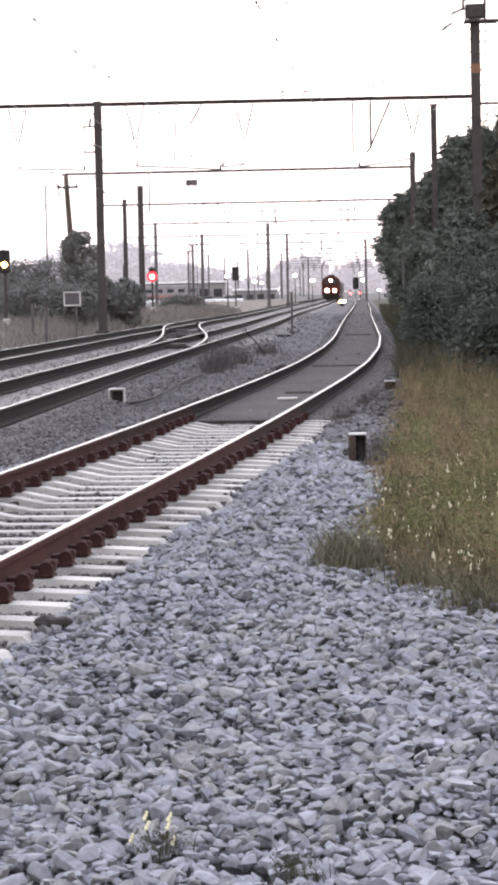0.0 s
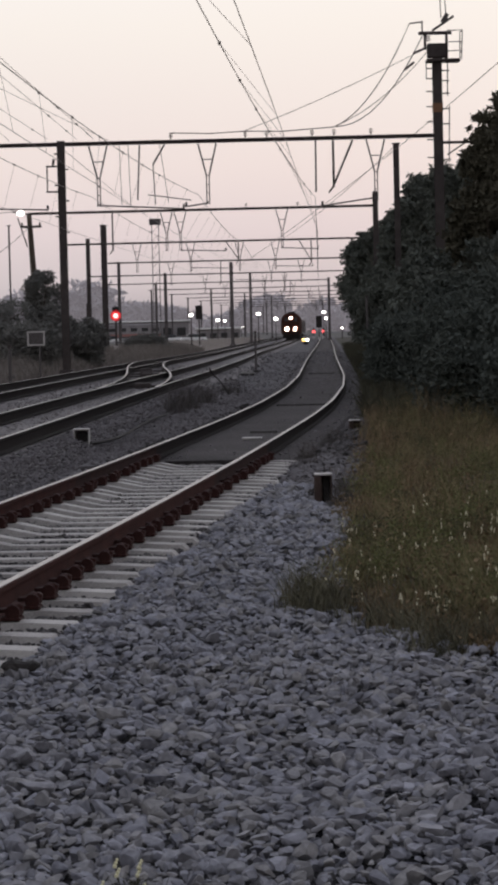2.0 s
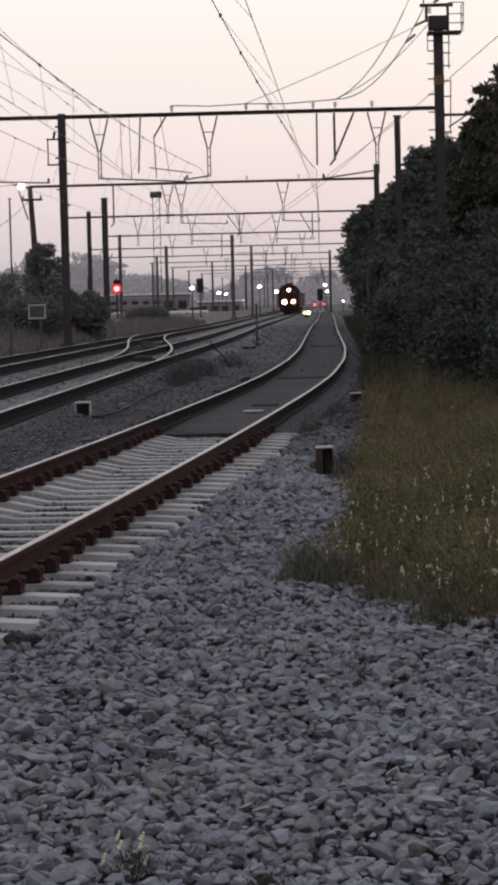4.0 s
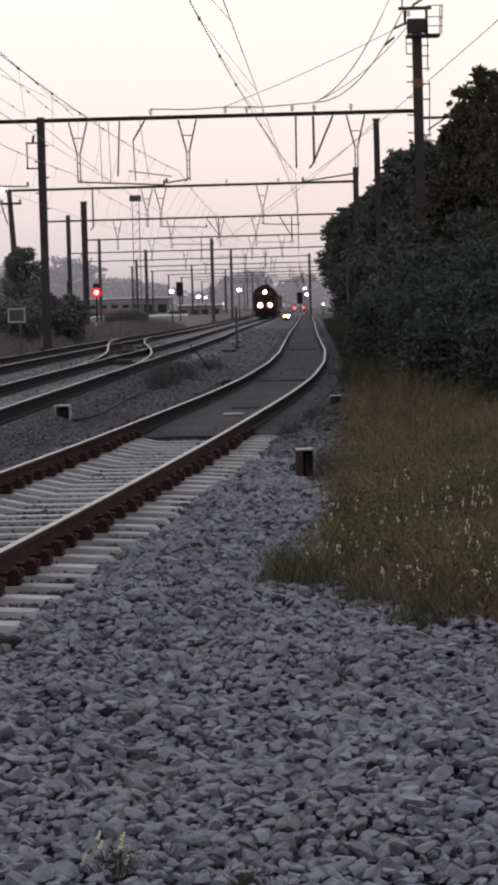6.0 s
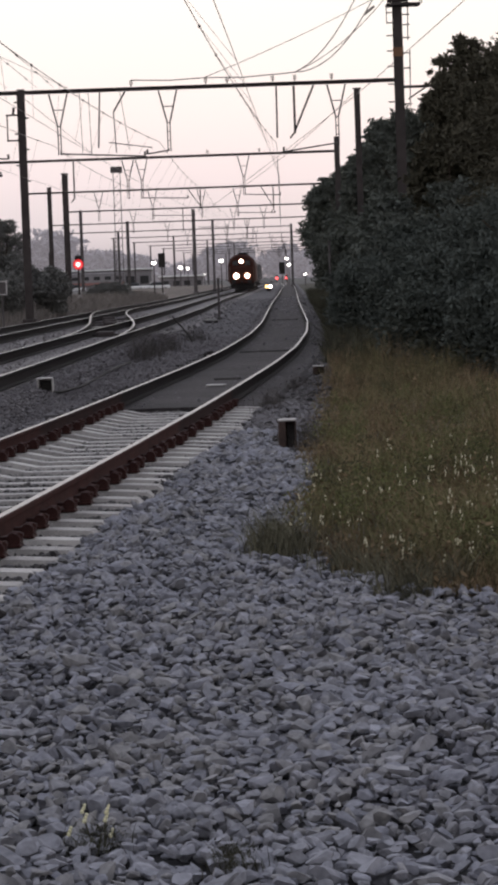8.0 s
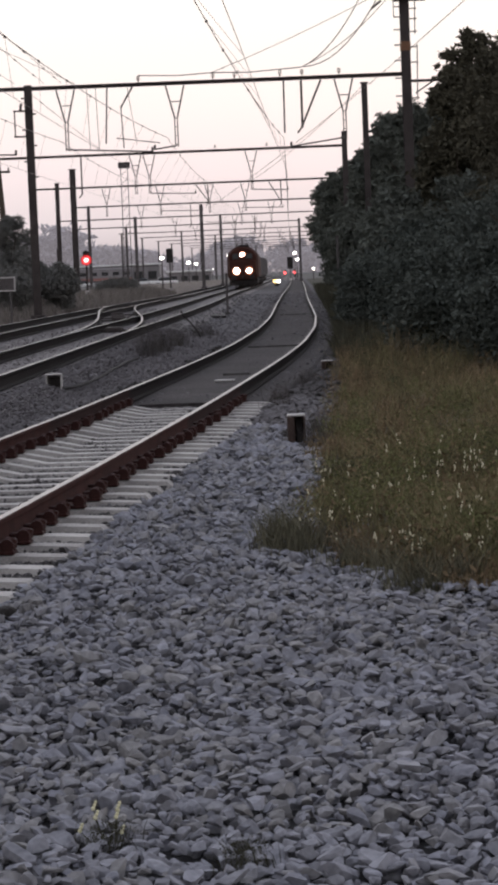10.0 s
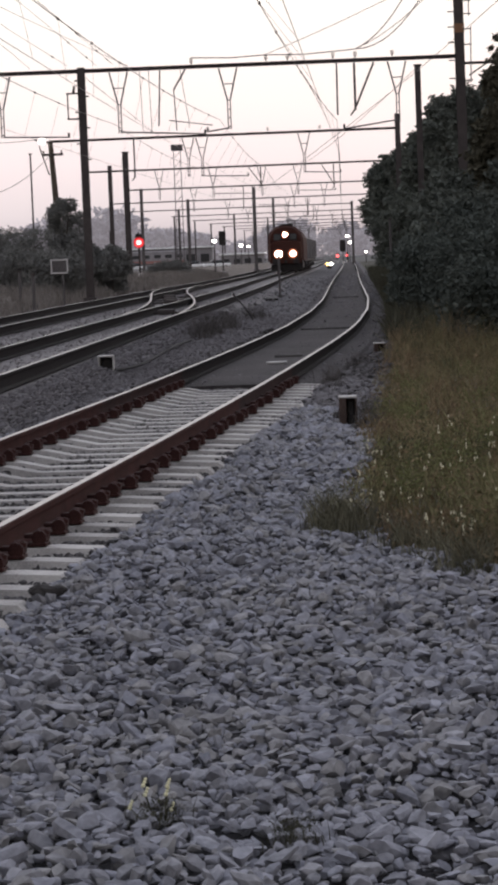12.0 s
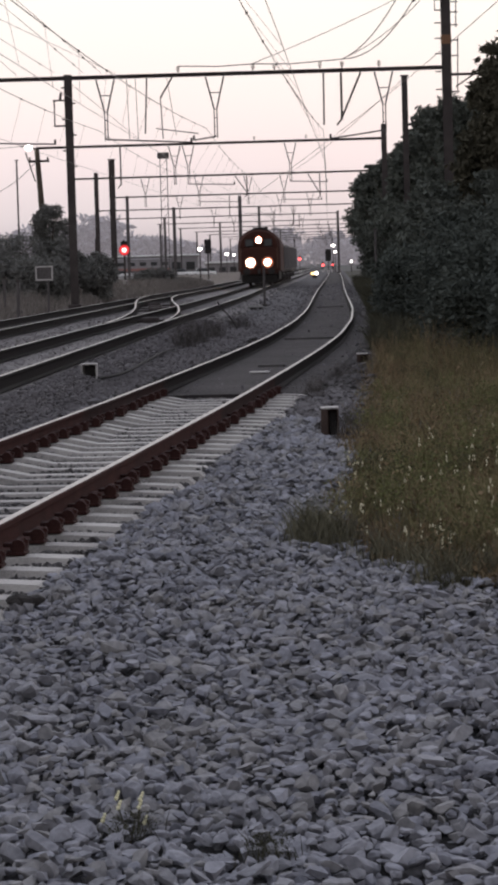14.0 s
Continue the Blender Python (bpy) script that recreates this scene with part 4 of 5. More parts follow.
    while len(spots) < 520:
        y = 13.9 + 31 * rng.random() ** 1.5
        x = float(meadow_edge(y)) + 0.05 + rng.random() ** 0.8 * (0.115 * y + 0.2)
        if x < 0.14 * y + 0.6 and math.sin(x * 3.1 + 2) * math.sin(y * 0.9 + x) + rng.normal(0, 0.3) > -0.1:
            spots.append((x, y, (0.16 + 0.22 * rng.random() + 0.32 * max(0, (y - 31) / 12)) * min(1, 0.5 + (x - float(meadow_edge(y))))))
    for shade, material, label in ((0, HERB, "leafy yellow-green herbs standing in the meadow grass"), (1, DARKHERB, "dark leafy herbs standing in the meadow grass")):
        cs, rs = [], []
        for k, (x, y, h) in enumerate(spots):
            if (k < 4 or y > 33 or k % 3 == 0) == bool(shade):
                for q in range(4):
                    cs.append((x + rng.normal(0, 0.05), y + rng.normal(0, 0.06), -0.25 + h * (0.25 + 0.25 * q)))
                    rs.append((0.05 + 0.02 * (3 - q), 0.06, h * 0.18))
        v, f = leaves(cs, rs, 26000, 0.011, 60 + shade)
        tagged(mesh_np("meadow_herbs", v, f, material), label, "herbs", kind="stuff")
    # pale flower heads
    bm = bmesh.new()
    m = 0
    while m < 150:
        y = 13.8 + 8 * rng.random() ** 1.7
        x = rng.random() * (0.13 * y + 0.6)
        ed = float(meadow_edge(y))
        if x < ed + 0.05 and not (15.6 < y < 16.6 and x > 0.22):
            continue
        m += 1
        z = -0.27 + 0.1 + 0.30 * min(1, max(0.35, (x - ed) / 0.8)) * rng.uniform(0.6, 1.2)
        for _ in range(rng.integers(2, 6)):
            bmesh.ops.create_icosphere(bm, subdivisions=1, radius=0.0028 + 0.0032 * rng.random(),
                                       matrix=Matrix.Translation((x + rng.normal(0, 0.007), y + rng.normal(0, 0.01), z + rng.normal(0, 0.024))) @ Matrix.Diagonal((1, 1, 2.4, 1)))
    me = bpy.data.meshes.new("wildflowers")
    bm.to_mesh(me)
    bm.free()
    me.materials.append(PETAL)
    tagged(new("wildflowers", me), "pale cream wildflower heads in the dry grass", "flowers", kind="stuff")


meadow()


def weed(x, y, h, spread, n, material, label, seed, z=-0.26, width=0.005):
    rng = np.random.default_rng(seed)
    v, f = blades(rng, rng.normal(0, spread, n), rng.normal(0, spread, n), np.zeros(n), rng.uniform(0.3, 1.0, n) * h, width * 0.6, 0.55)
    lv, lf = leaves([(0, 0, h * 0.5)], np.array([[spread * 1.5, spread * 1.5, h * 0.45]]), n * 6, width * 1.5, seed)
    ob = mesh_np("weed", np.concatenate([v, lv]), np.concatenate([f, lf + len(v)]), material)
    ob.matrix_basis = pose(x, y, z)
    return tagged(ob, label, "weed", "weeds in the ballast")


for i, (x, y, h, s) in enumerate([(-1.72, 56.0, 0.72, 0.11), (-1.5, 58.5, 0.8, 0.10), (-1.2, 63, 0.65, 0.10), (-0.65, 72, 0.45, 0.12)]):
    weed(x, y, h, s * 1.6, 130, DARKWEED, "dry brown weed between the tracks", 200 + i, width=0.009)
for i, (x, y, h, s) in enumerate([(0.62, 31.5, 0.28, 0.09), (0.70, 33.5, 0.30, 0.08), (0.85, 24.8, 0.3, 0.08), (0.98, 27, 0.25, 0.1), (0.62, 26.2, 0.14, 0.06), (1.2, 38, 0.3, 0.12)]):
    weed(x, y, h, s, 130, DARKWEED, "small dry weed beside the track", 220 + i, width=0.005)
for i, (x, y, h, s) in enumerate([(-0.43, 7.74, 0.10, 0.05), (-0.01, 7.45, 0.09, 0.05), (0.9, 13.3, 0.09, 0.05), (1.02, 13.55, 0.12, 0.06), (0.95, 9.3, 0.08, 0.05)]):
    weed(x, y, h, s, 90, GREENWEED, "small green weed growing out of the ballast", 240 + i, width=0.0025)
flower = tagged(empty("wildflower", pose(-0.424, 7.76, -0.265)), "pale yellow snapdragon-like flowers growing in the ballast", "flower")
for dx, dz in ((-0.055, 0.13), (0.02, 0.125), (-0.1, 0.06), (0.03, 0.05), (-0.05, 0.10), (0.015, 0.10)):
    bm = bmesh.new()
    for q in range(3):
        ball(bm, (dx + 0.004 * q, 0, dz + 0.010 * q), 0.008 - 0.001 * q, 1)
    part("flower_head", bm, YELLOWPETAL, flower)
    bm = bmesh.new()
    rod(bm, (dx * 0.3, 0.01, -0.02), (dx, 0, dz), 0.0018, 5)
    part("stem", bm, GREENWEED, flower, "thin green stem")


# ---- trackside boxes, signs and signals ----
def cable_box(x, y, w, h, label, body=BOXBROWN, wall=0.36):
    b = tagged(empty("cable_box", pose(x, y, -0.29)), label, "cable box")
    bm = bmesh.new()
    box(bm, w * 0.86, 0.03, h, 0, w * 0.42, h / 2, 0.006)
    box(bm, w * wall, w * 0.84, h, -w * (0.45 - wall / 2), 0, h / 2, 0.008)
    box(bm, w * 0.08, w * 0.84, h, w * 0.42, 0, h / 2, 0.006)
    part("body", bm, body, b)
    # a solid black block paints the darkness inside the open box
    bm = bmesh.new()
    box(bm, w * (0.72 - wall), w * 0.3, h * 0.92, w * (0.04 + wall * 0.33), w * 0.22, h * 0.43, 0.01)
    part("hollow_shade", bm, BLACK, b, "black block standing in for the dark hollow of the box")
    bm = bmesh.new()
    box(bm, w * 0.92, w * 0.9, 0.022, 0, 0, h + 0.011, 0.008)
    part("lid", bm, PALE, b, "worn pale concrete lid")
    return b


cable_box(-2.74, 39.6, 0.28, 0.31, "small trackside cable box with a pale lid", CONCRETE, 0.1)
cable_box(0.675, 25.6, 0.20, 0.32, "small trackside cable box with a pale lid beside the grass")
cable_box(1.70, 42.9, 0.21, 0.23, "small dark trackside cable box near the hedge")


def ground_cable(name, label, pts, r, material):
    bm = bmesh.new()
    wire_line(bm, [Vector(p) for p in pts], r)
    me = bpy.data.meshes.new(name)
    bm.to_mesh(me)
    bm.free()
    me.materials.append(material)
    return tagged(new(name, me), label, "cable")


ground_cable("ground_cable", "black cable lying over the gravel from a cable box",
             [(-2.6, 39.5, -0.19), (-2.45, 40.2, -0.20), (-2.3, 41.5, -0.20), (-2.2, 43.5, -0.19), (-2.12, 46.5, -0.18), (-1.98, 50, -0.17), (-1.85, 53, -0.2)], 0.026, BLACK)
ground_cable("ground_cable", "black cable running down from the rail to the gravel",
             [(-2.0, 108, -0.02), (-1.85, 100, -0.1), (-1.5, 90, -0.2), (-1.15, 82, -0.24), (-0.95, 77, -0.24), (-0.72, 75.5, -0.25)], 0.04, BLACK)
# a thin black slab, flat in the gravel
bm = bmesh.new()
box(bm, 1.1, 5.0, 0.09, -0.5, 104, -0.25, 0.03)
me = bpy.data.meshes.new("dark_slab")
bm.to_mesh(me)
bm.free()
me.materials.append(BLACK)
tagged(new("dark_slab", me), "flat dark slab lying in the gravel", "pit cover")
bm = bmesh.new()
for cx, cy, rx, rz, tilt in ((-1.27, 12.9, 0.085, 0.042, 8), (-1.20, 12.93, 0.055, 0.030, -14), (-1.30, 12.88, 0.04, 0.028, 20)):
    bmesh.ops.create_icosphere(bm, subdivisions=2, radius=1, matrix=pose(cx, cy, -0.185, 0, tilt, 25) @ Matrix.Diagonal((rx, 0.06, rz, 1)))
for v in bm.verts:
    v.co += Vector((noise.noise(v.co * 30), noise.noise(v.co * 27 + Vector((5, 0, 0))), noise.noise(v.co * 33))) * 0.012
me = bpy.data.meshes.new("iron_fragment")
bm.to_mesh(me)
bm.free()
me.materials.append(BLACK)
tagged(new("iron_fragment", me), "small dark iron fragment lying on the ballast by the sleepers", "scrap iron")


def marker_pole(x, y, h, r, label, foot=-0.28):
    p = tagged(empty("marker_pole", pose(x, y, foot)), label, "pole")
    bm = bmesh.new()
    rod(bm, (0, 0, 0), (0, 0, h), r, 8)
    part("shaft", bm, GALV, p)
    bm = bmesh.new()
    box(bm, r * 2.6, r * 2.6, 0.05, 0, 0, h)
    part("cap", bm, DARKSTEEL, p)
    bm = bmesh.new()
    box(bm, r * 5, r * 5, 0.14, 0, 0, 0.02, 0.02)
    part("footing", bm, DARKCON, p)
    return p


bm = bmesh.new()
wire_line(bm, [(-0.70, 70.6, -0.3), (-0.78, 70.7, -0.12), (-0.98, 70.8, 0.16), (-1.18, 70.8, 0.36), (-1.24, 70.8, 0.5)], 0.022)
me = bpy.data.meshes.new("bent_cable")
bm.to_mesh(me)
bm.free()
me.materials.append(BLACK)
tagged(new("bent_cable", me), "stiff dark bent cable end sticking out of the gravel", "cable")
marker_pole(0.12, 109, 1.75, 0.05, "thin dark steel pole between the tracks")
marker_pole(4.34, 95, 3.0, 0.045, "thin pale post standing before the hedge")
marker_pole(-7.55, 78, 1.3, 0.05, "pale thin marker post beside the track", -0.1)
marker_pole(-9.7, 95, 1.3, 0.06, "thin fence post on the bank", 0.0)
marker_pole(-8.9, 92, 1.2, 0.06, "thin fence post on the bank", 0.0)


def sign_board():
    s = tagged(empty("track_sign", pose(-7.32, 85, 0.0)), "square grey sign with a pale frame on a short post", "sign")
    bm = bmesh.new()
    rod(bm, (0.12, 0.03, -0.1), (0.12, 0.03, 1.3), 0.035, 8)
    part("post", bm, GALV, s)
    bm = bmesh.new()
    box(bm, 0.5, 0.02, 0.40, 0, 0, 1.43)
    part("plate", bm, GALV, s)
    bm = bmesh.new()
    for sx in (-0.27, 0.27):
        box(bm, 0.05, 0.04, 0.50, sx, -0.01, 1.43)
    for sz in (1.21, 1.65):
        box(bm, 0.49, 0.04, 0.05, 0, -0.01, sz)
    part("frame", bm, PALE, s, "pale frame")


sign_board()


def signal(x, y, z, light, r, label, foot, hood=0.45):
    """A light signal: mast, ladder, black head with hoods, one lit lens."""
    s = tagged(empty("railway_signal", pose(x, y, 0)), label, "railway signal")
    bm = bmesh.new()
    rod(bm, (0, 0.12, foot), (0, 0.12, z + 0.6), 0.07, 8)
    part("mast", bm, DARKSTEEL, s)
    bm = bmesh.new()
    box(bm, hood, 0.14, hood * 2.0, 0, 0.0, z + 0.15, 0.06)
    part("head", bm, BLACK, s, "black signal head")
    bm = bmesh.new()
    rod(bm, (0, -0.13, z), (0, -0.08, z), r, 14)
    part("lens", bm, light, s, "lit lens")
    # wider, dimmer red discs added behind the lens imitate its bloom
    if light is REDCORE:
        for rr, yy, rim in ((0.24, -0.105, REDMID), (0.36, -0.09, REDHALO)):
            bm = bmesh.new()
            rod(bm, (0, yy, z), (0, yy + 0.01, z), rr, 20)
            part("lens_bloom", bm, rim, s, "red bloom disc put around the lens")
    bm = bmesh.new()
    for q in range(3):
        rod(bm, (0, -0.3, z + r + 0.06 + q * 0.22), (0, -0.05, z + r + 0.06 + q * 0.22), 0.05, 6)
    part("hood", bm, BLACK, s)
    bm = bmesh.new()
    box(bm, 0.32, 0.3, 0.5, 0, 0.1, foot + 0.25, 0.03)
    part("equipment_case", bm, PALE, s, "pale equipment case at the foot")
    return s


signal(-9.2, 170, 2.75, REDCORE, 0.14, "railway signal showing red above the bank grass", 0.2)
signal(-12.4, 110, 2.95, AMBER, 0.14, "dark round-headed signal showing amber", 0.1, 0.5)
signal(-17.2, 160, 2.25, AMBER, 0.14, "small signal showing amber behind the bushes", 0.1, 0.3)
signal(-5.25, 250, 3.3, BLACK, 0.12, "unlit signal with a black head", -0.3, 0.7)
signal(11.5, 470, 1.04, REDSOFT, 0.25, "low far signal showing red", -0.3, 0.4)
signal(13.3, 470, 1.09, REDSOFT, 0.22, "low far signal showing red", -0.3, 0.4)
signal(7.21, 470, 2.32, REDSOFT, 0.28, "low far signal showing red", -0.3, 0.4)
signal(11.2, 420, 2.6, BLACK, 0.12, "unlit far signal head over the track", -0.3, 1.0)


def dwarf_signal():
    s = tagged(empty("dwarf_signal", pose(6.35, 300, -0.28)), "low shunting signal with a warm light beside the track", "railway signal")
    bm = bmesh.new()
    box(bm, 0.6, 0.3, 0.7, 0, 0, 0.35, 0.05)
    part("case", bm, BLACK, s)
    for dx in (-0.24, 0.2):
        bm = bmesh.new()
        rod(bm, (dx, -0.22, 0.55), (dx, -0.16, 0.55), 0.19, 12)
        part("lens", bm, AMBER if dx < 0 else WHITE, s, "lit lens")


dwarf_signal()


def yard_lamp(x, y, z, r=0.3):
    s = tagged(empty("yard_lamp", pose(x, y, -0.3)), "far lit yard lamp on a slim steel post", "lamp", "yard lamps")
    h = z + 0.3
    bm = bmesh.new()
    rod(bm, (0, 0.3, 0), (0, 0.3, h + 0.15), 0.08, 8, 0.05)
    rod(bm, (0, 0.3, h + 0.15), (0, -0.1, h + 0.18), 0.05, 6)
    part("post", bm, DARKSTEEL, s)
    bm = bmesh.new()
    box(bm, r * 2.4, r * 1.3, 0.12, 0, 0, h + 0.2, 0.03)
    part("housing", bm, DARKSTEEL, s)
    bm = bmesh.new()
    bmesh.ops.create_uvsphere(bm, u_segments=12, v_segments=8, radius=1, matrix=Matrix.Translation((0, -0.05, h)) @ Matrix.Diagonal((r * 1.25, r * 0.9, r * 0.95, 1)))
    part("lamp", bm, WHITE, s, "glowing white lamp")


# the last entry stands in for a small pale box, not a lamp
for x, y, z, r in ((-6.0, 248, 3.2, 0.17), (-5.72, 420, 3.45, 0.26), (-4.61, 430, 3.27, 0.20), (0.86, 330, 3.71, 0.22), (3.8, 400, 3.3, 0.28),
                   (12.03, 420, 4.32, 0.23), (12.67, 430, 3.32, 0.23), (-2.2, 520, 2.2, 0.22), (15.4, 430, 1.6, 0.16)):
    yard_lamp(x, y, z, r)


# ---- far yard ----
def coach(x, y, n, turn):
    c = tagged(empty("railway_coach", pose(x, y, -0.1, 0, 0, turn)), "far parked grey railway coach with a red band", "railway coach")
    bm = bmesh.new()
    box(bm, n, 2.8, 2.7, 0, 0, 2.15, 0.25)
    part("body", bm, WALLFAR, c)
    bm = bmesh.new()
    box(bm, n - 0.5, 2.86, 0.5, 0, 0, 1.25)
    part("band", bm, REDFAR, c, "red band")
    for k in range(int(n / 2.2)):
        bm = bmesh.new()
        box(bm, 1.3, 2.88, 0.7, -n / 2 + 1.4 + k * 2.2, 0, 2.35, 0.05)
        part("window", bm, GLASS, c)
    for s in (-1, 1):
        bm = bmesh.new()
        box(bm, 2.6, 2.2, 0.7, s * (n / 2 - 2.6), 0, 0.45, 0.1)
        part("bogie", bm, BLACK, c)


coach(-27, 500, 18, 8)
coach(-46, 496, 18, 8)


def far_building(x, y, w, d, h, label, bays):
    b = tagged(empty("building", pose(x, y, -0.3)), label, "building")
    bm = bmesh.new()
    box(bm, w, d, h, 0, 0, h / 2)
    part("wall", bm, WALLFAR, b)
    bm = bmesh.new()
    box(bm, w + 0.8, d + 0.8, 0.35, 0, 0, h + 0.18, 0.08)
    part("roof", bm, WHITEFAR, b, "pale flat roof edge")
    for k in range(bays):
        bm = bmesh.new()
        box(bm, w / bays * 0.6, 0.2, h * 0.4, -w / 2 + (k + 0.5) * w / bays, -d / 2 - 0.02, h * 0.5)
        part("window", bm, GLASS, b)
    return b


far_building(-6.2, 470, 8.0, 8, 2.2, "low far yard building with a pale flat roof", 4)
far_building(-26, 520, 26, 12, 4.0, "long grey far depot hall", 9)


def car(x, y, body, label):
    c = tagged(empty("car", pose(x, y, -0.25, 0, 0, 12)), label, "car", "parked cars in the far yard")
    bm = bmesh.new()
    box(bm, 4.2, 1.7, 0.65, 0, 0, 0.6, 0.14)
    part("body", bm, body, c)
    bm = bmesh.new()
    box(bm, 2.2, 1.5, 0.55, 0.1, 0, 1.15, 0.2)
    part("cabin", bm, GLASS, c)
    for sx in (-1.3, 1.3):
        for sy in (-0.8, 0.8):
            bm = bmesh.new()
            rod(bm, (sx, sy - 0.1, 0.3), (sx, sy + 0.1, 0.3), 0.31, 12)
            part("wheel", bm, BLACK, c)


for i, (x, y) in enumerate([(-23.5, 415), (-19.0, 412), (-13.6, 410), (-28, 417), (-9.5, 405)]):
    car(x, y, WHITEFAR if i % 2 == 0 else WALLFAR, "far parked white car" if i % 2 == 0 else "far parked grey car")


def floodlight_mast():
    p = tagged(empty("floodlight_mast", pose(-7.7, 205, -0.3)), "floodlight mast with a square lamp frame", "mast")
    bm = bmesh.new()
    for s in (-1, 1):
        rod(bm, (s * 0.28, 0, 0), (s * 0.28, 0, 10.6), 0.035, 6)
    for k in range(14):
        rod(bm, (-0.28, 0, 0.6 + k * 0.72), (0.28, 0, 1.2 + k * 0.72), 0.018, 5)
    part("lattice", bm, GALV, p)
    bm = bmesh.new()
    box(bm, 0.95, 0.4, 0.5, 0, 0, 10.85, 0.04)
    part("lamp_frame", bm, GALV, p)


floodlight_mast()


# ---- the train ----
def loft(sections):
    bm = bmesh.new()
    rings = [[bm.verts.new(p) for p in s] for s in sections]
    for a, b in zip(rings, rings[1:]):
        for i in range(len(a)):
            j = (i + 1) % len(a)
            bm.faces.new((a[i], a[j], b[j], b[i]))
    bm.faces.new(list(reversed(rings[0])))
    bm.faces.new(rings[-1])
    bmesh.ops.recalc_face_normals(bm, faces=bm.faces)
    return bm


def arch(y, half, z0, side, top, n=14, inset=0.0, e=0.62):
    """A section with upright sides and a rounded roof."""
    pts = [(half - inset, y, z0), (half - inset, y, side)]
    for k in range(1, n):
        a = math.pi * k / n
        cx, cz = math.cos(a), math.sin(a)
        pts.append(((half - inset) * math.copysign(abs(cx) ** e, cx), y, side + (top - side) * abs(cz) ** e))
    return pts + [(-half + inset, y, side), (-half + inset, y, z0)]


def bogie(parent, y):
    bm = bmesh.new()
    for s in (-1, 1):
        box(bm, 0.14, 3.4, 0.3, s * 1.05, y, 0.62, 0.04)
        for dy in (-1.2, 0, 1.2):
            box(bm, 0.2, 0.3, 0.35, s * 1.06, y + dy, 0.5, 0.04)
    box(bm, 2.0, 0.4, 0.3, 0, y, 0.62)
    b = part("bogie", bm, BLACK, parent)
    for dy in (-1.3, 1.3):
        bm = bmesh.new()
        rod(bm, (-0.80, y + dy, 0.46), (-0.68, y + dy, 0.46), 0.46, 20)
        rod(bm, (0.68, y + dy, 0.46), (0.80, y + dy, 0.46), 0.46, 20)
        rod(bm, (-0.7, y + dy, 0.46), (0.7, y + dy, 0.46), 0.09, 8)
        part("wheelset", bm, DARKSTEEL, b)


def locomotive():
    t = tagged(empty("locomotive"), "dark red-brown diesel locomotive with three lit headlights", "locomotive")
    part("body", loft([arch(0.16, 1.40, 1.05, 2.6, 3.86, e=0.9, inset=0.06), arch(0.5, 1.52, 1.02, 2.65, 4.06, e=0.9), arch(4.2, 1.52, 1.02, 2.65, 4.06, e=0.9),
                       arch(4.6, 1.48, 1.02, 2.6, 3.95, e=0.9), arch(16.5, 1.48, 1.02, 2.6, 3.95, e=0.9), arch(16.8, 1.36, 1.05, 2.5, 3.9, e=0.9)]), LOCO, t)
    part("roof", loft([arch(0.40, 0.72, 3.6, 3.74, 4.10, e=0.95), arch(16.6, 0.72, 3.5, 3.68, 4.04, e=0.95)]), LOCOROOF, t, "sooty dark roof")
    part("cab_front", loft([arch(0.0, 1.26, 1.0, 2.2, 2.7), arch(0.26, 1.38, 1.0, 2.3, 2.8)]), LOCO, t)
    for s in (-1, 1):
        bm = bmesh.new()
        box(bm, 0.62, 0.06, 0.55, s * 0.66, 0.13, 3.05, 0.06, pose(0, 0, 0, -6, 0, s * 3))
        part("windscreen", bm, GLASS, t, "dark windscreen")
        # two dimmer glowing discs put behind each headlight imitate its bloom
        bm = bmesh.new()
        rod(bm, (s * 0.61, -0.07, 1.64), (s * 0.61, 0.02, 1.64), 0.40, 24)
        part("glow_disc", bm, HALO, t, "dim orange bloom disc put around the headlight")
        bm = bmesh.new()
        rod(bm, (s * 0.61, -0.12, 1.64), (s * 0.61, -0.06, 1.64), 0.28 if s < 0 else 0.22, 18)
        part("headlight", bm, WARM, t, "lit white headlight")
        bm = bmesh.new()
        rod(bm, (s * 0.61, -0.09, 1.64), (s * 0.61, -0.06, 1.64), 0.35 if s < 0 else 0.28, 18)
        part("headlight_bloom", bm, WARMBLOOM, t, "warm bloom disc put around the headlight")
        bm = bmesh.new()
        rod(bm, (s * 0.875, -0.55, 1.02), (s * 0.875, 0.1, 1.02), 0.09, 10)
        rod(bm, (s * 0.875, -0.62, 1.02), (s * 0.875, -0.55, 1.02), 0.25, 16)
        part("buffer", bm, BLACK, t)
        bm = bmesh.new()
        rod(bm, (s * 1.3, -0.02, 1.2), (s * 1.3, -0.02, 2.7), 0.025, 6)
        part("handrail", bm, YELLOW, t)
    # the upper light gets one such bloom disc
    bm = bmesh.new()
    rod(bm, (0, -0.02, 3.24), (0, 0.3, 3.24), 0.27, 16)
    part("glow_disc", bm, HALO, t, "dim orange bloom disc put around the headlight")
    bm = bmesh.new()
    rod(bm, (0, -0.08, 3.24), (0, -0.02, 3.24), 0.19, 16)
    part("headlight", bm, WARM, t, "lit white headlight")
    bm = bmesh.new()
    box(bm, 2.7, 0.3, 0.42, 0, 0.05, 1.02, 0.03)
    part("buffer_beam", bm, LOCO, t)
    bm = bmesh.new()
    box(bm, 2.5, 0.12, 0.55, 0, 0.2, 0.5, 0.04, pose(0, 0, 0, 14, 0, 0))
    box(bm, 0.22, 0.45, 0.3, 0, -0.2, 0.98, 0.04)
    part("snowplough", bm, BLACK, t)
    bm = bmesh.new()
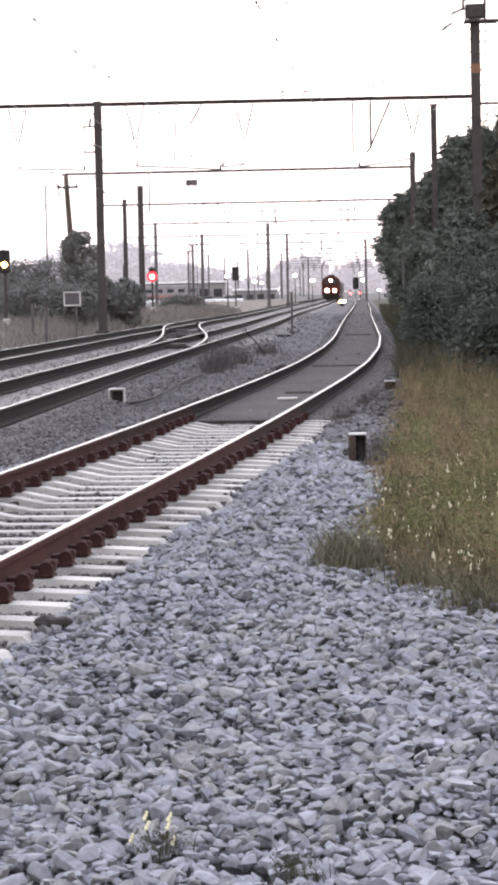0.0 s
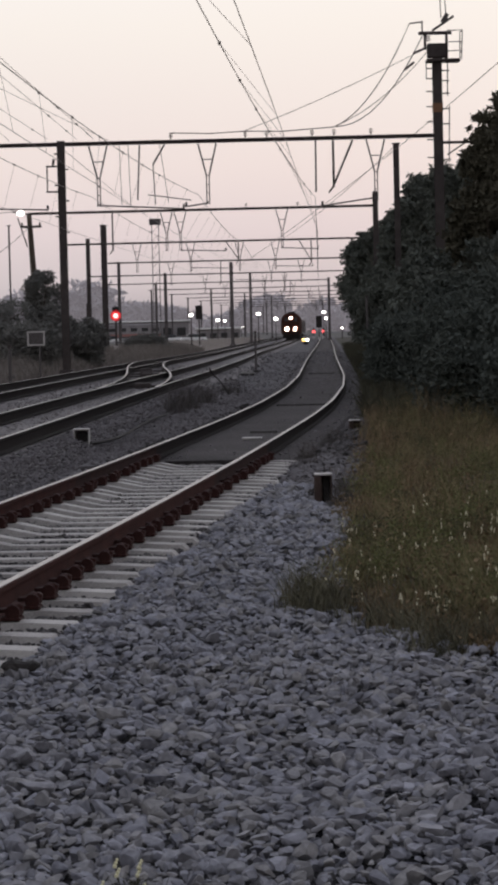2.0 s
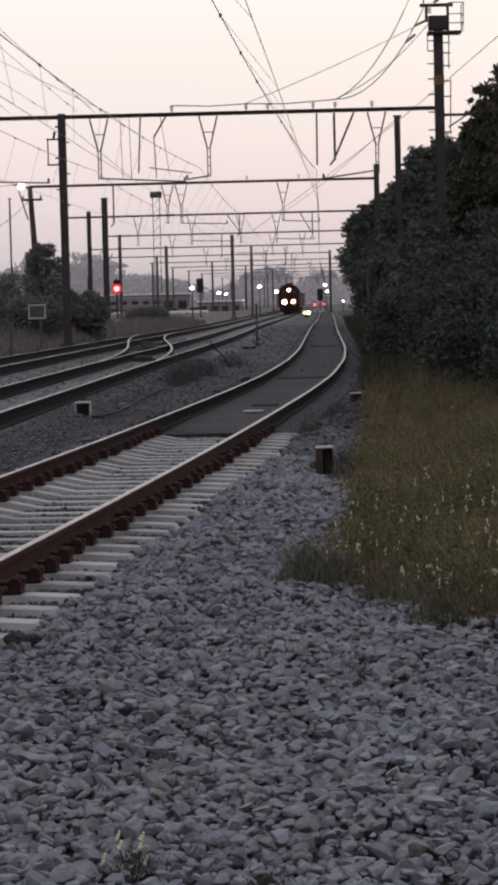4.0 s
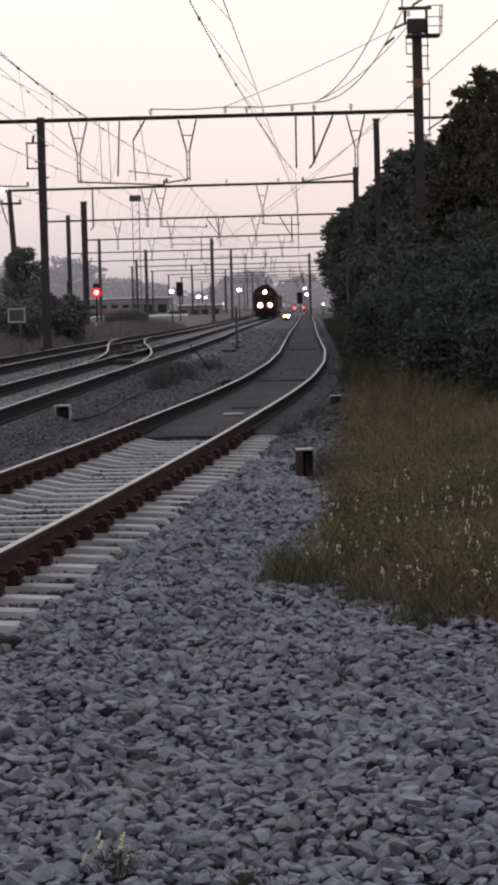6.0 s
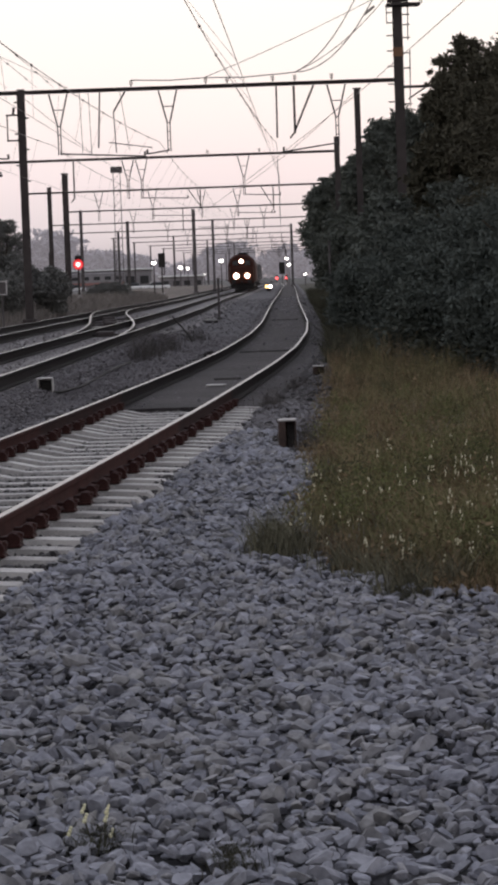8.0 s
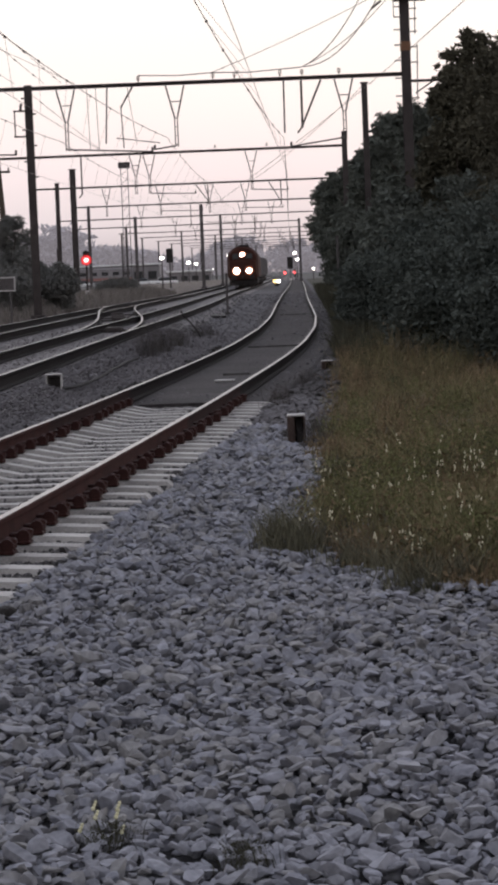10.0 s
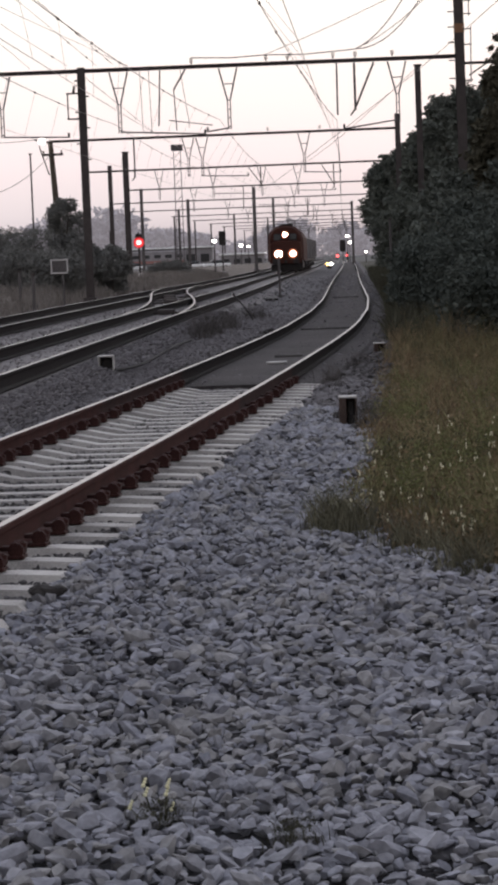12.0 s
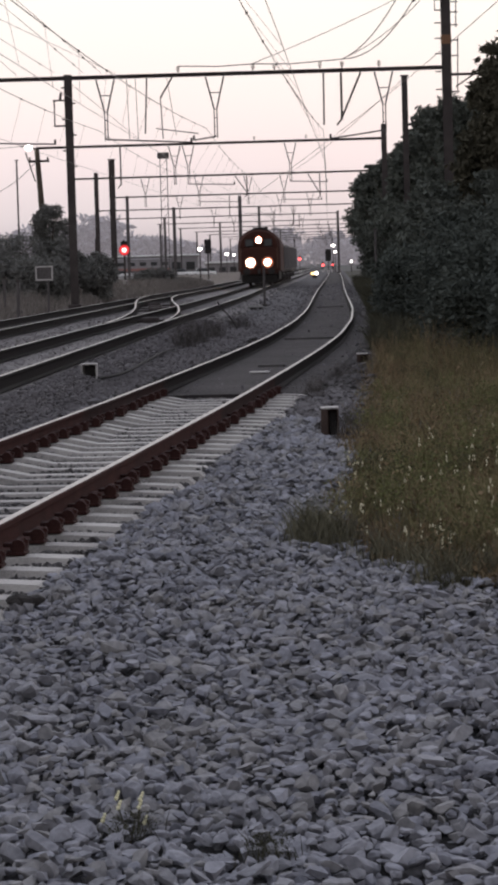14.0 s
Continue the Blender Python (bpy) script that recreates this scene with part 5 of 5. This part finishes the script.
    box(bm, 2.6, 6.0, 0.65, 0, 8.5, 0.68, 0.08)
    part("fuel_tank", bm, BLACK, t)
    bm = bmesh.new()
    box(bm, 0.9, 1.4, 0.16, 0, 7.0, 4.15, 0.04)
    part("roof_hatch", bm, LOCOROOF, t)
    bm = bmesh.new()
    rod(bm, (0.3, 9.5, 4.0), (0.3, 9.5, 4.3), 0.16, 10)
    part("exhaust", bm, LOCOROOF, t)
    bogie(t, 3.0)
    bogie(t, 13.6)
    return t


def freight_wagon():
    w = tagged(empty("freight_wagon"), "dusty grey high-sided freight wagon coupled in the train", "freight wagon", "wagons of the train")
    bm = bmesh.new()
    box(bm, 2.7, 12.6, 1.9, 0, 6.8, 2.03, 0.05)
    part("body", bm, WAGON, w)
    for s in (-1, 1):
        for k in range(9):
            bm = bmesh.new()
            box(bm, 0.1, 0.14, 1.8, s * 1.39, 0.9 + k * 1.48, 2.03)
            part("rib", bm, WAGON, w)
    for dx in (-0.9, 0, 0.9):
        bm = bmesh.new()
        box(bm, 0.14, 0.1, 1.8, dx, 0.46, 2.03)
        part("rib", bm, WAGON, w)
    bm = bmesh.new()
    box(bm, 2.85, 12.9, 0.14, 0, 6.8, 3.0, 0.03)
    part("top_rim", bm, WAGON, w)
    bm = bmesh.new()
    box(bm, 2.5, 13.2, 0.22, 0, 6.8, 1.0, 0.03)
    part("underframe", bm, BLACK, w)
    for s in (-1, 1):
        bm = bmesh.new()
        rod(bm, (s * 0.875, -0.15, 1.02), (s * 0.875, 0.2, 1.02), 0.2, 12)
        part("buffer", bm, BLACK, w)
    bogie(w, 2.4)
    bogie(w, 11.2)
    return w


loco = locomotive()
wagons = [freight_wagon()]
for k in range(3):
    wagons.append(copy_thing(wagons[0], Matrix()))


# ---- ballast stones ----
def icosa(fine=True):
    bm = bmesh.new()
    bmesh.ops.create_icosphere(bm, subdivisions=2 if fine else 1, radius=1)
    v = np.array([q.co[:] for q in bm.verts])
    f = np.array([[q.index for q in g.verts] for g in bm.faces])
    bm.free()
    return v, f


def stones(name, label, bands, fine, seed, material=STONE, sparse=False, crib=False):
    rng = np.random.default_rng(seed)
    base, fc = icosa(fine)
    pts = []
    for y0, y1, gap in bands:
        for y in np.arange(y0, y1, gap):
            half = 0.128 * y + 0.15
            xs = np.arange(-half, half, gap) + rng.uniform(-0.5, 0.5) * gap
            p = np.stack([xs, np.full(len(xs), y), np.full(len(xs), gap)], 1)
            p[:, :2] += rng.uniform(-0.42, 0.42, (len(xs), 2)) * gap
            pts.append(p)
    p = np.concatenate(pts)
    x, y, gap = p.T
    off = x - np.interp(y, NEAR[0], NEAR[1])
    keep = x < meadow_edge(y) + 0.12
    keep |= y < 13.9
    buried = (np.abs(off) < 1.27) & (y < 33.5)
    keep &= ~((np.abs(off) < 1.35) & (y >= 33.5))
    keep &= ~(np.abs(np.abs(off) - 0.7535) < 0.10)
    keep &= ~buried
    keep &= off > -1.5
    if sparse:
        keep = (rng.random(len(x)) < np.where(y < 60, 0.07, 0.15)) & (np.abs(np.abs(off) - 0.7535) > 0.10) & (x > np.interp(y, MAIN[0], MAIN[1]) + 0.9) & (x < meadow_edge(y) - 0.1)
        keep &= (off < -1.3) | (y > 34)
        keep &= (off > -1.3) | (y > 75)
        if material is CESS:
            keep = (off < -1.32) & (x > np.interp(y, MAIN[0], MAIN[1]) + 0.92) & (np.abs(x) < 0.128 * y)
    if crib:
        o = off / np.cos(0.09)
        seat = y + o * np.sin(np.interp(y, SLEEPER_Y, SLEEPER_A))
        near = np.abs(seat[:, None] - np.array(SLEEPER_Y)[None]).min(axis=1)
        keep = buried & (near > 0.150) & (np.abs(np.abs(off) - 0.7535) > 0.09)
        # dark stones here carry dirt and the shade between sleepers in their colour
        grubby_shaded = (np.abs(off) > 0.85) | (y < 22)
        keep &= grubby_shaded if material is DARKSTONE else ~grubby_shaded
    if material is MIDSTONE:
        mo, so = x - np.interp(y, MAIN[0], MAIN[1]), x - np.interp(y, SIDE[0], SIDE[1])
        keep = (mo < 0.9) & (so > -1.6) & (np.abs(np.abs(mo) - 0.7535) > 0.12) & (np.abs(np.abs(so) - 0.7535) > 0.12) & (rng.random(len(x)) < 0.4)
    keep &= (y < 36) | (rng.random(len(x)) < 0.7) | sparse
    x, y, gap, off, buried = x[keep], y[keep], gap[keep], off[keep], buried[keep]
    n = len(x)
    size = gap * np.where(rng.random(n) < 0.14, rng.uniform(0.56, 0.80, n), rng.uniform(0.26, 0.54, n))
    if sparse:
        size *= 0.68 if material is CESS else 0.45
    if crib:
        size *= 0.72

    def rocks(src, k):
        """Stones with flat broken faces: points beyond random planes are pressed onto them."""
        out = []
        for _ in range(k):
            v = src * rng.uniform(0.9, 1.12, (len(src), 1))
            for _ in range(9):
                q = rng.normal(size=3)
                q /= np.linalg.norm(q)
                over = np.maximum(0, v @ q - rng.uniform(0.34, 0.60))
                v = v - over[:, None] * q
            out.append(v * 1.38)
        return np.stack(out)
    var = rocks(base, 40)
    squash = np.stack([rng.uniform(1.0, 1.8, n), rng.uniform(0.75, 1.15, n), rng.uniform(0.55, 0.95, n)], 1) * size[:, None] * 1.12
    v = var[rng.integers(0, len(var), n)] * squash[:, None, :]
    a, b = rng.uniform(0, 2 * np.pi, n), rng.normal(0, 0.30, n)
    ca, sa, cb, sb = (q[:, None] for q in (np.cos(a), np.sin(a), np.cos(b), np.sin(b)))
    vx, vz = v[..., 0] * cb - v[..., 2] * sb, v[..., 0] * sb + v[..., 2] * cb
    vy = v[..., 1]
    wave = 0.018 * np.sin(x * 2.1 + 0.6 * y) + 0.014 * np.sin(y * 1.7 - x * 3) + 0.010 * np.sin(x * 7 + y * 5)
    shoulder = 0.045 * np.exp(-((off - 1.55) / 0.35) ** 2)
    z = -0.252 + wave + shoulder + rng.uniform(-0.040, 0.022, n) + 0.45 * (size - gap * 0.4)
    if sparse:
        mo, so = x - np.interp(y, MAIN[0], MAIN[1]), x - np.interp(y, SIDE[0], SIDE[1])
        lift = 0.12 * (1 - np.clip((y - 110) / 90, 0, 1))
        bed = np.interp(np.minimum(np.abs(mo), np.abs(so)), [0.66, 1.3, 1.7, 1.75], [-0.225, -0.25, -0.42, -0.5]) + lift
        z = np.where(np.abs(off) < 1.25, -0.185, np.maximum(bed, -0.29)) + rng.uniform(-0.012, 0.008, n)
    if crib:
        z = np.where(np.abs(off) > 0.85, -0.218, np.where(np.abs(off) > 0.5, -0.220, -0.254)) + 0.008 * np.sin(x * 5 + y * 1.3) + rng.uniform(-0.012, 0.004, n)
    single = np.zeros(n, dtype=bool)
    if name == "ballast":
        near_by = np.where((np.abs(x + 0.05) < 0.62) & (y > 7.35))[0]
        single[near_by[np.argsort(y[near_by])][:290]] = True
        lone = [(v[k], float(a[k]), float(b[k]), (float(x[k]), float(y[k]), float(z[k]))) for k in np.where(single)[0]]
    out = np.stack([vx * ca - vy * sa + x[:, None], vx * sa + vy * ca + y[:, None], vz + z[:, None]], 2)[~single].reshape(-1, 3)
    n -= int(single.sum())
    faces = (fc[None] + (np.arange(n) * len(base))[:, None, None]).reshape(-1, 3)
    me = bpy.data.meshes.new(name)
    me.vertices.add(len(out))
    me.vertices.foreach_set("co", out.ravel())
    me.loops.add(faces.size)
    me.loops.foreach_set("vertex_index", faces.ravel())
    me.polygons.add(len(faces))
    me.polygons.foreach_set("loop_start", np.arange(0, faces.size, 3))
    me.polygons.foreach_set("use_smooth", np.zeros(len(faces), dtype=bool))
    me.update(calc_edges=True)
    me.materials.append(material)
    heap = tagged(new(name, me), label, "gravel", kind="stuff")
    if single.any():
        for pts, turn, tilt, place in lone:
            sm = bpy.data.meshes.new("stone")
            sm.from_pydata(pts.tolist(), [], fc.tolist())
            sm.materials.append(material)
            shared("stone", sm, heap, Matrix.Translation(place) @ Matrix.Rotation(turn, 4, "Z") @ Matrix.Rotation(-tilt, 4, "Y"))


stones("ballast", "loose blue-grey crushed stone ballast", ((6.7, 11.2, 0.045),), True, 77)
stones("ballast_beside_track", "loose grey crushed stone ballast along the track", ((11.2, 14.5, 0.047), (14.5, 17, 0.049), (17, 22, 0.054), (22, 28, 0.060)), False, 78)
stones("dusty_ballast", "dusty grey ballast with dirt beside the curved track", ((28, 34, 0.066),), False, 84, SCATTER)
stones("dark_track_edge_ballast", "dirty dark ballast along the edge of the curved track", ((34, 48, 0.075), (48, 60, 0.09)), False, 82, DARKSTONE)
stones("crib_ballast", "pale dusty ballast packed between the sleepers", ((9, 34, 0.046),), False, 80, CRIB, False, True)
stones("dark_crib_ballast", "dark dirty ballast between the sleeper ends, gap shade in its colour", ((9, 34, 0.046),), False, 83, DARKSTONE, False, True)
stones("scattered_stones", "scattered dark stones on the dirty track bed", ((22, 40, 0.085), (40, 60, 0.10), (60, 110, 0.15), (110, 200, 0.28)), False, 79, SCATTER, True)
stones("cess_gravel", "dark grey gravel filling the strip between the tracks", ((22, 44, 0.072), (44, 76, 0.11)), False, 85, CESS, True)
stones("main_track_stones", "loose pale stones on the main track ballast", ((34, 70, 0.10), (70, 130, 0.16)), False, 81, MIDSTONE, True)


# ---- what moves ----
def front(t):
    return 359.0 - 16.3 * (t - 3.0)


def motions():
    times = [k * 1.0 for k in range(15)]

    def rows(back):
        out = []
        for t in times:
            y = front(t) + back
            out.append((t, pose(on(MAIN, y), y, rise(y), 0, 0, -math.degrees(math.atan2(on(MAIN, y + 12) - on(MAIN, y), 12.0)))))
        return out
    walk(loco, rows(0.0))
    for k, w in enumerate(wagons):
        walk(w, rows(18.0 + k * 14.0))


motions()
